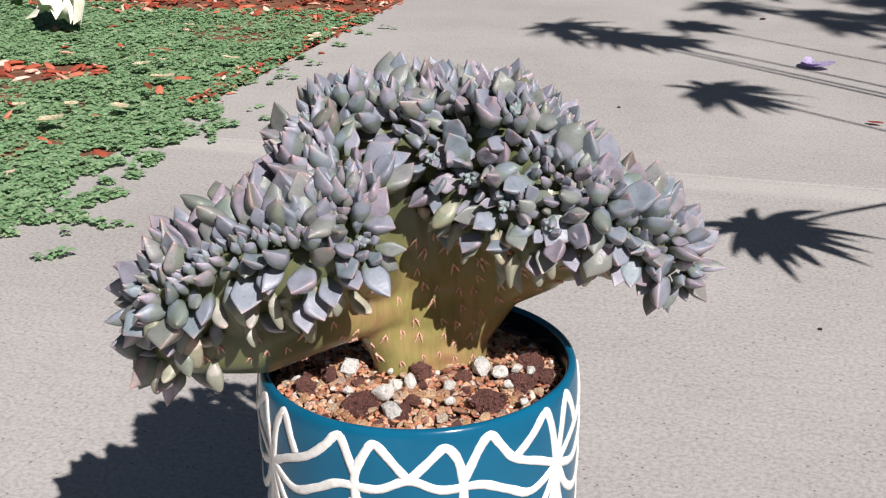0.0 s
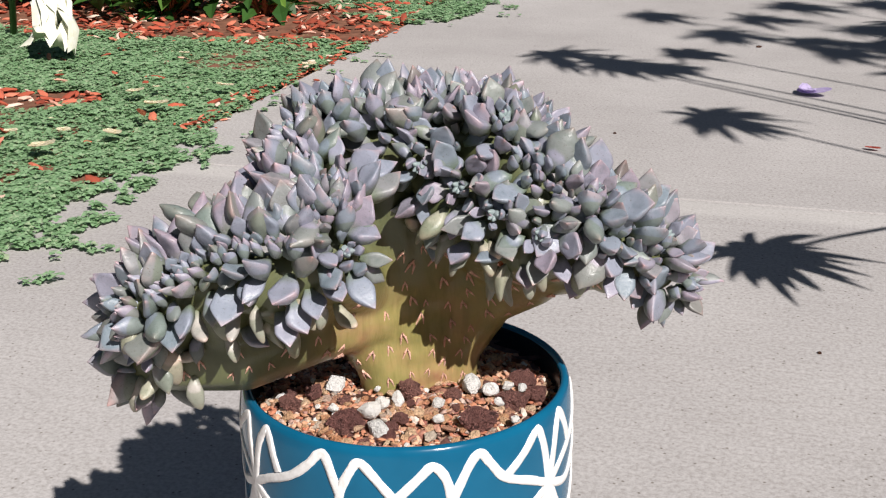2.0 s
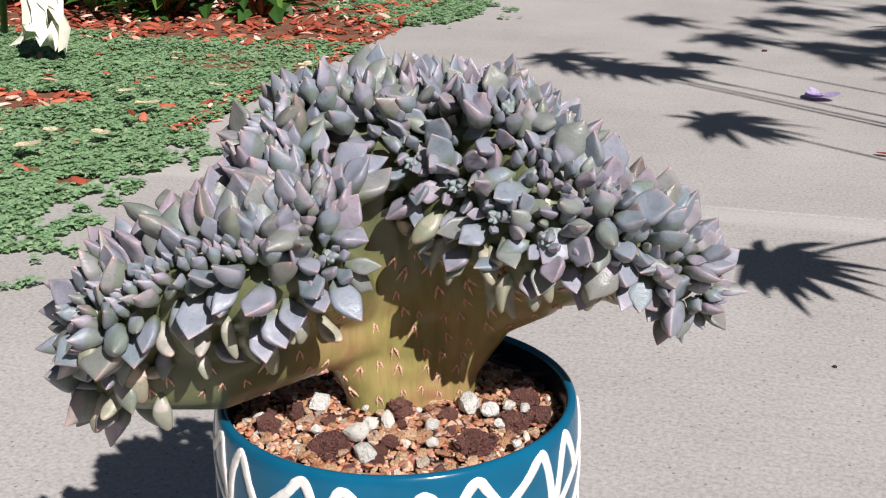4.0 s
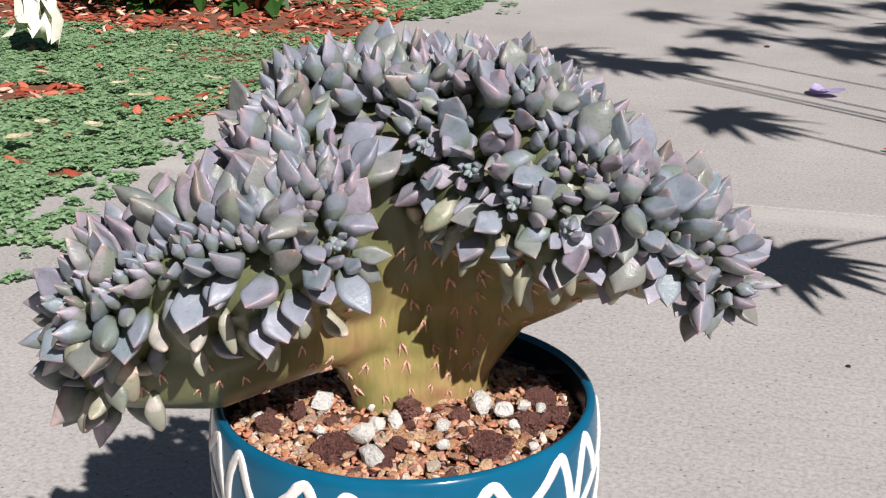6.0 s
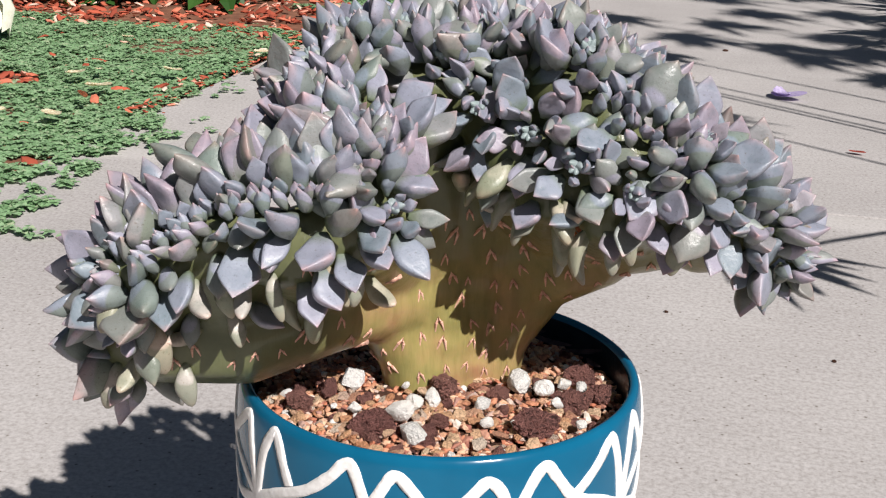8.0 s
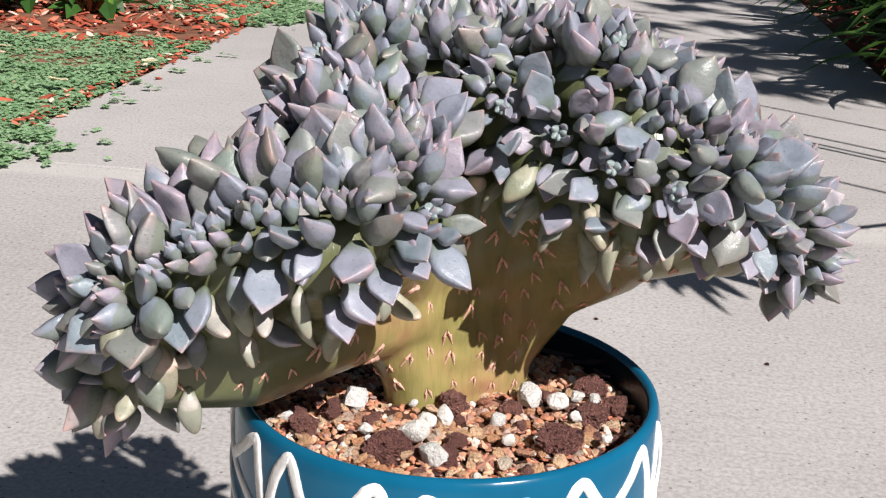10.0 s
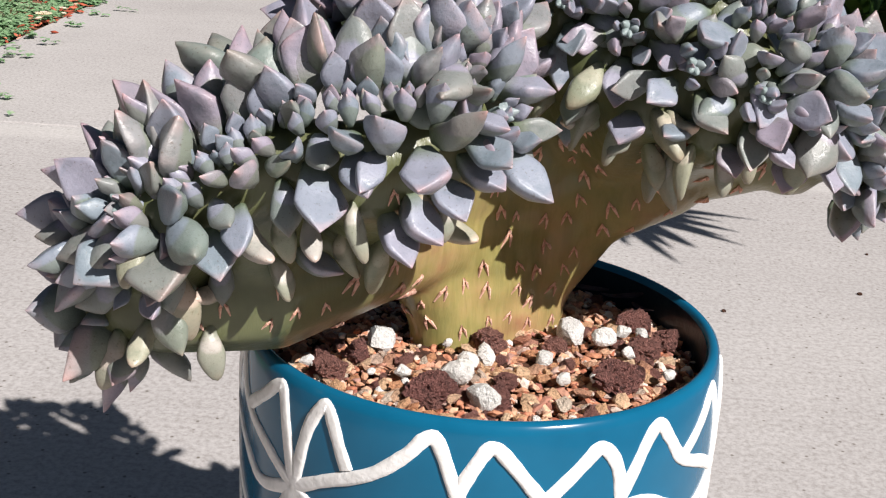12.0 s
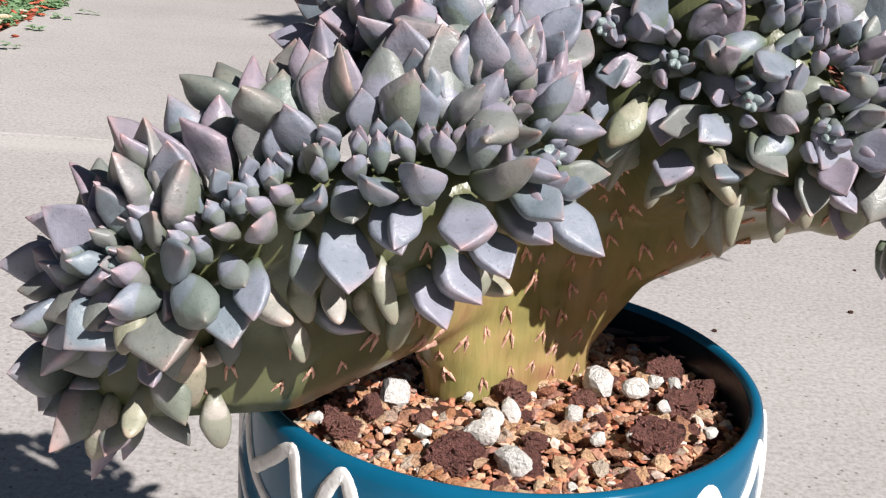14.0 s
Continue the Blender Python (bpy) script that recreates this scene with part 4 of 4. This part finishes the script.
def umbrella_reed(heads, seed):
    """A clump of thin bare stems, each with a whorl of drooping leaves on top; heads: base and top of each stem."""
    r = random.Random(seed)
    thing = tagged(new("umbrella_reed"), "tall umbrella reed with whorls on thin stems", "plant", "umbrella reeds")
    bx, by = heads[0][0], heads[0][1]
    thing.location = (bx, by, 0)
    for x0, y0, x1, y1, z1, size in heads:
        a, e = Vector((x0 - bx, y0 - by, -0.02)), Vector((x1 - bx, y1 - by, z1))
        b = bmesh.new()
        pts = [a.lerp(e, k / 6) + Vector((0, 0, 0.06 * math.sin(math.pi * k / 6))) for k in range(7)]
        tube(b, pts, [0.0045 - 0.0003 * k for k in range(7)], 6)
        part("stalk", b, REED, thing)
        vs, fs = [], []
        for k in range(50):
            ang, d = k * 2.39996 + r.uniform(-0.3, 0.3), r.uniform(0.4, 1.0) * size
            tilt = r.uniform(-0.55, 0.5)
            bpts = [(d * j / 5, d * (tilt * j / 5 - 0.45 * (j / 5) ** 2)) for j in range(6)]
            v, f = blade_shape(bpts, r.uniform(0.014, 0.024))
            at = len(vs)
            vs += [(e.x + px * math.cos(ang) - py * math.sin(ang), e.y + px * math.sin(ang) + py * math.cos(ang), e.z + pz) for px, py, pz in v]
            fs += [tuple(i + at for i in q) for q in f]
        whorl = new("whorl", mesh_of("whorl", vs, fs, REED, True))
        whorl.parent = thing
    return thing


def head(gx, gy, h, size=0.095, lean=(0, 0)):
    """A stem whose whorl casts its shade at gx, gy on the path."""
    x, y = gx + h * SUN.x / SUN.z, gy + h * SUN.y / SUN.z
    return (x + lean[0] + 0.10 * h, y + lean[1] + 0.14 * h, x, y, h, size)


umbrella_reed([head(0.02, 1.375, 1.05, 0.11), head(-0.31, 1.805, 1.30, 0.12), head(-0.20, 1.745, 1.25, 0.11), head(-0.115, 1.73, 1.2, 0.09), head(-0.08, 1.87, 1.3, 0.075)], 1)
umbrella_reed([head(0.122, 0.785, 0.5, 0.100, (0.12, 0.64))], 2)
umbrella_reed([head(-0.04, 2.10, 1.90, 0.12), head(-0.21, 2.30, 2.10, 0.10), head(0.02, 2.30, 2.0, 0.11), head(0.19, 1.95, 1.87, 0.11), head(0.08, 2.50, 2.21, 0.11), head(0.25, 2.22, 2.04, 0.12), head(-0.02, 2.72, 2.55, 0.12), head(-0.2, 2.95, 2.72, 0.12), head(0.13, 2.06, 2.04, 0.09)], 3)
umbrella_reed([head(0.32, 1.78, 1.53, 0.11), head(0.37, 2.05, 1.70, 0.12), head(0.29, 2.55, 2.04, 0.13), head(0.17, 2.85, 2.38, 0.13), head(0.42, 2.4, 1.87, 0.13), head(0.47, 2.8, 2.04, 0.13), head(0.32, 3.2, 2.21, 0.13), head(0.07, 3.3, 2.55, 0.13), head(0.49, 2.2, 1.70, 0.12), head(0.27, 2.05, 1.7, 0.13), head(0.42, 1.95, 1.6, 0.13), head(0.57, 2.02, 1.6, 0.14), head(0.35, 2.32, 1.8, 0.14), head(0.53, 2.32, 1.8, 0.14), head(0.39, 2.95, 2.0, 0.14), head(0.23, 3.05, 2.1, 0.14), head(0.59, 2.75, 1.9, 0.14), head(0.47, 1.80, 1.5, 0.12), head(0.53, 2.55, 1.87, 0.13), head(0.51, 3.1, 2.21, 0.13)], 4)


# ---- fallen petals and chips ----
def petal(name, x, y, length, width, mat, label, category, turn=0.0, z=0.012, curl=0.25):
    b = bmesh.new()
    rows = []
    for i in range(7):
        u = i / 6
        w = width * math.sin(math.pi * (0.06 + 0.88 * u)) ** 0.8 / 2
        mid = curl * length * (u - 0.5) ** 2
        rows.append([b.verts.new((k * w, (u - 0.5) * length, mid + 0.3 * abs(k) * w + 0.1 * w * math.sin(5 * u + k))) for k in (-1, -0.4, 0.4, 1)])
    for a, c in zip(rows, rows[1:]):
        for k in range(3):
            b.faces.new((a[k], a[k + 1], c[k + 1], c[k]))
    bmesh.ops.solidify(b, geom=list(b.faces), thickness=0.0008)
    ob = part(name, b, mat, None, smooth=False)
    ob.matrix_basis = pose(x, y, z, rng.uniform(-8, 8), rng.uniform(-8, 8), turn)
    return tagged(ob, label, category, group=category + " litter")


for x, y, s, turn in ((-0.832, 0.922, 0.037, 85), (-0.808, 1.185, 0.036, 95), (-0.779, 1.011, 0.027, 70), (-0.927, 0.986, 0.019, 100), (-0.915, 1.068, 0.013, 60), (-0.857, 1.010, 0.018, 110), (-0.886, 1.259, 0.030, 80), (-0.870, 1.30, 0.017, 40), (-0.766, 1.335, 0.028, 88), (-0.97, 1.58, 0.018, 100), (-1.10, 1.375, 0.014, 65), (-0.70, 1.532, 0.024, 90)):
    petal("fallen_petal", x, y, 1.1 * s, 1.0 * s, PETAL, "cream fallen petal lying on the green groundcover", "petal", turn, 0.016, 0.5)
petal("fallen_petal", 0.156, 1.560, 0.055, 0.034, PURPLE, "purple fallen blossom lying on the concrete path", "petal", 75, 0.003, 0.5)
petal("fallen_petal", 0.144, 1.567, 0.034, 0.028, PURPLE, "purple fallen blossom lying on the concrete path", "petal", 20, 0.004, 1.0)
petal("fallen_petal", 0.239, 1.238, 0.022, 0.01, RED_PETAL, "red fallen petal lying on the concrete path", "petal", 70, 0.003)
petal("wood_chip", -0.792, 1.114, 0.05, 0.012, WOOD_CHIP, "brown wood chip lying on the green groundcover", "wood chip", 40, 0.022, 0.02)

# the withered white flower hanging over the bed
flower = tagged(new("white_flower"), "drooping white trumpet flower over the bed", "flower")
flower.location = (-1.215, 1.56, -0.012)
flower.scale = (2.0, 1.8, 1.5)
b = bmesh.new()
tube(b, [Vector((-0.12, 0.1, -0.01)), Vector((-0.10, 0.08, 0.09)), Vector((-0.04, 0.02, 0.145)), Vector((0, 0, 0.13))], [0.004, 0.0035, 0.003, 0.003], 6)
part("stalk", b, SHRUB_LEAF, flower)
for k in range(7):
    ang = k * math.pi / 3.5 + 0.3
    rr = random.Random(k)
    pts = [(0.003 + 0.024 * (j / 9) ** 2.2 + 0.003 * math.sin(2.1 * j + k), -0.112 * j / 9 * rr.uniform(0.6, 1.1)) for j in range(10)]
    v, f = blade_shape(pts, 0.026 + 0.008 * rr.random(), -0.35)
    h = [(px * math.cos(ang) - py * math.sin(ang) + 0.004 * math.sin(60 * pz), px * math.sin(ang) + py * math.cos(ang) + 0.2 * pz, pz + 0.13 + 0.004 * math.sin(160 * px)) for px, py, pz in v]
    ob = new("petal", mesh_of("petal", h, f, PETAL_WHITE, True))
    ob.parent = flower

# dry debris at the back of the pot
for x, y, ln, turn in ((0.030, 0.056, 0.020, 70), (0.044, 0.050, 0.016, 110), (0.050, 0.040, 0.012, 30), (0.020, 0.062, 0.015, 100)):
    petal("dry_leaf", x, y, ln, ln * 0.3, DRY, "shrivelled dark dry leaf lying on the gravel", "dry leaf", turn, 0.1965, 0.4)

# crumbs of grit on the path
for x, y, size in ((0.303, 0.602, 0.006), (0.184, 0.543, 0.005), (0.048, 0.607, 0.005), (-0.110, 1.245, 0.007), (0.045, 1.965, 0.014), (0.336, 0.705, 0.004)):
    crumb = new("grit_crumb", stone_mesh("grit_crumb", SOIL, int(x * 1000), 0.4, 1, 0.6, 0.8))
    crumb.matrix_basis = pose(x, y, 0.0006, 0, 0, 40 * x) @ Matrix.Scale(size, 4)
    tagged(crumb, "small dark crumb of grit lying on the concrete", "grit", "crumbs on the path")
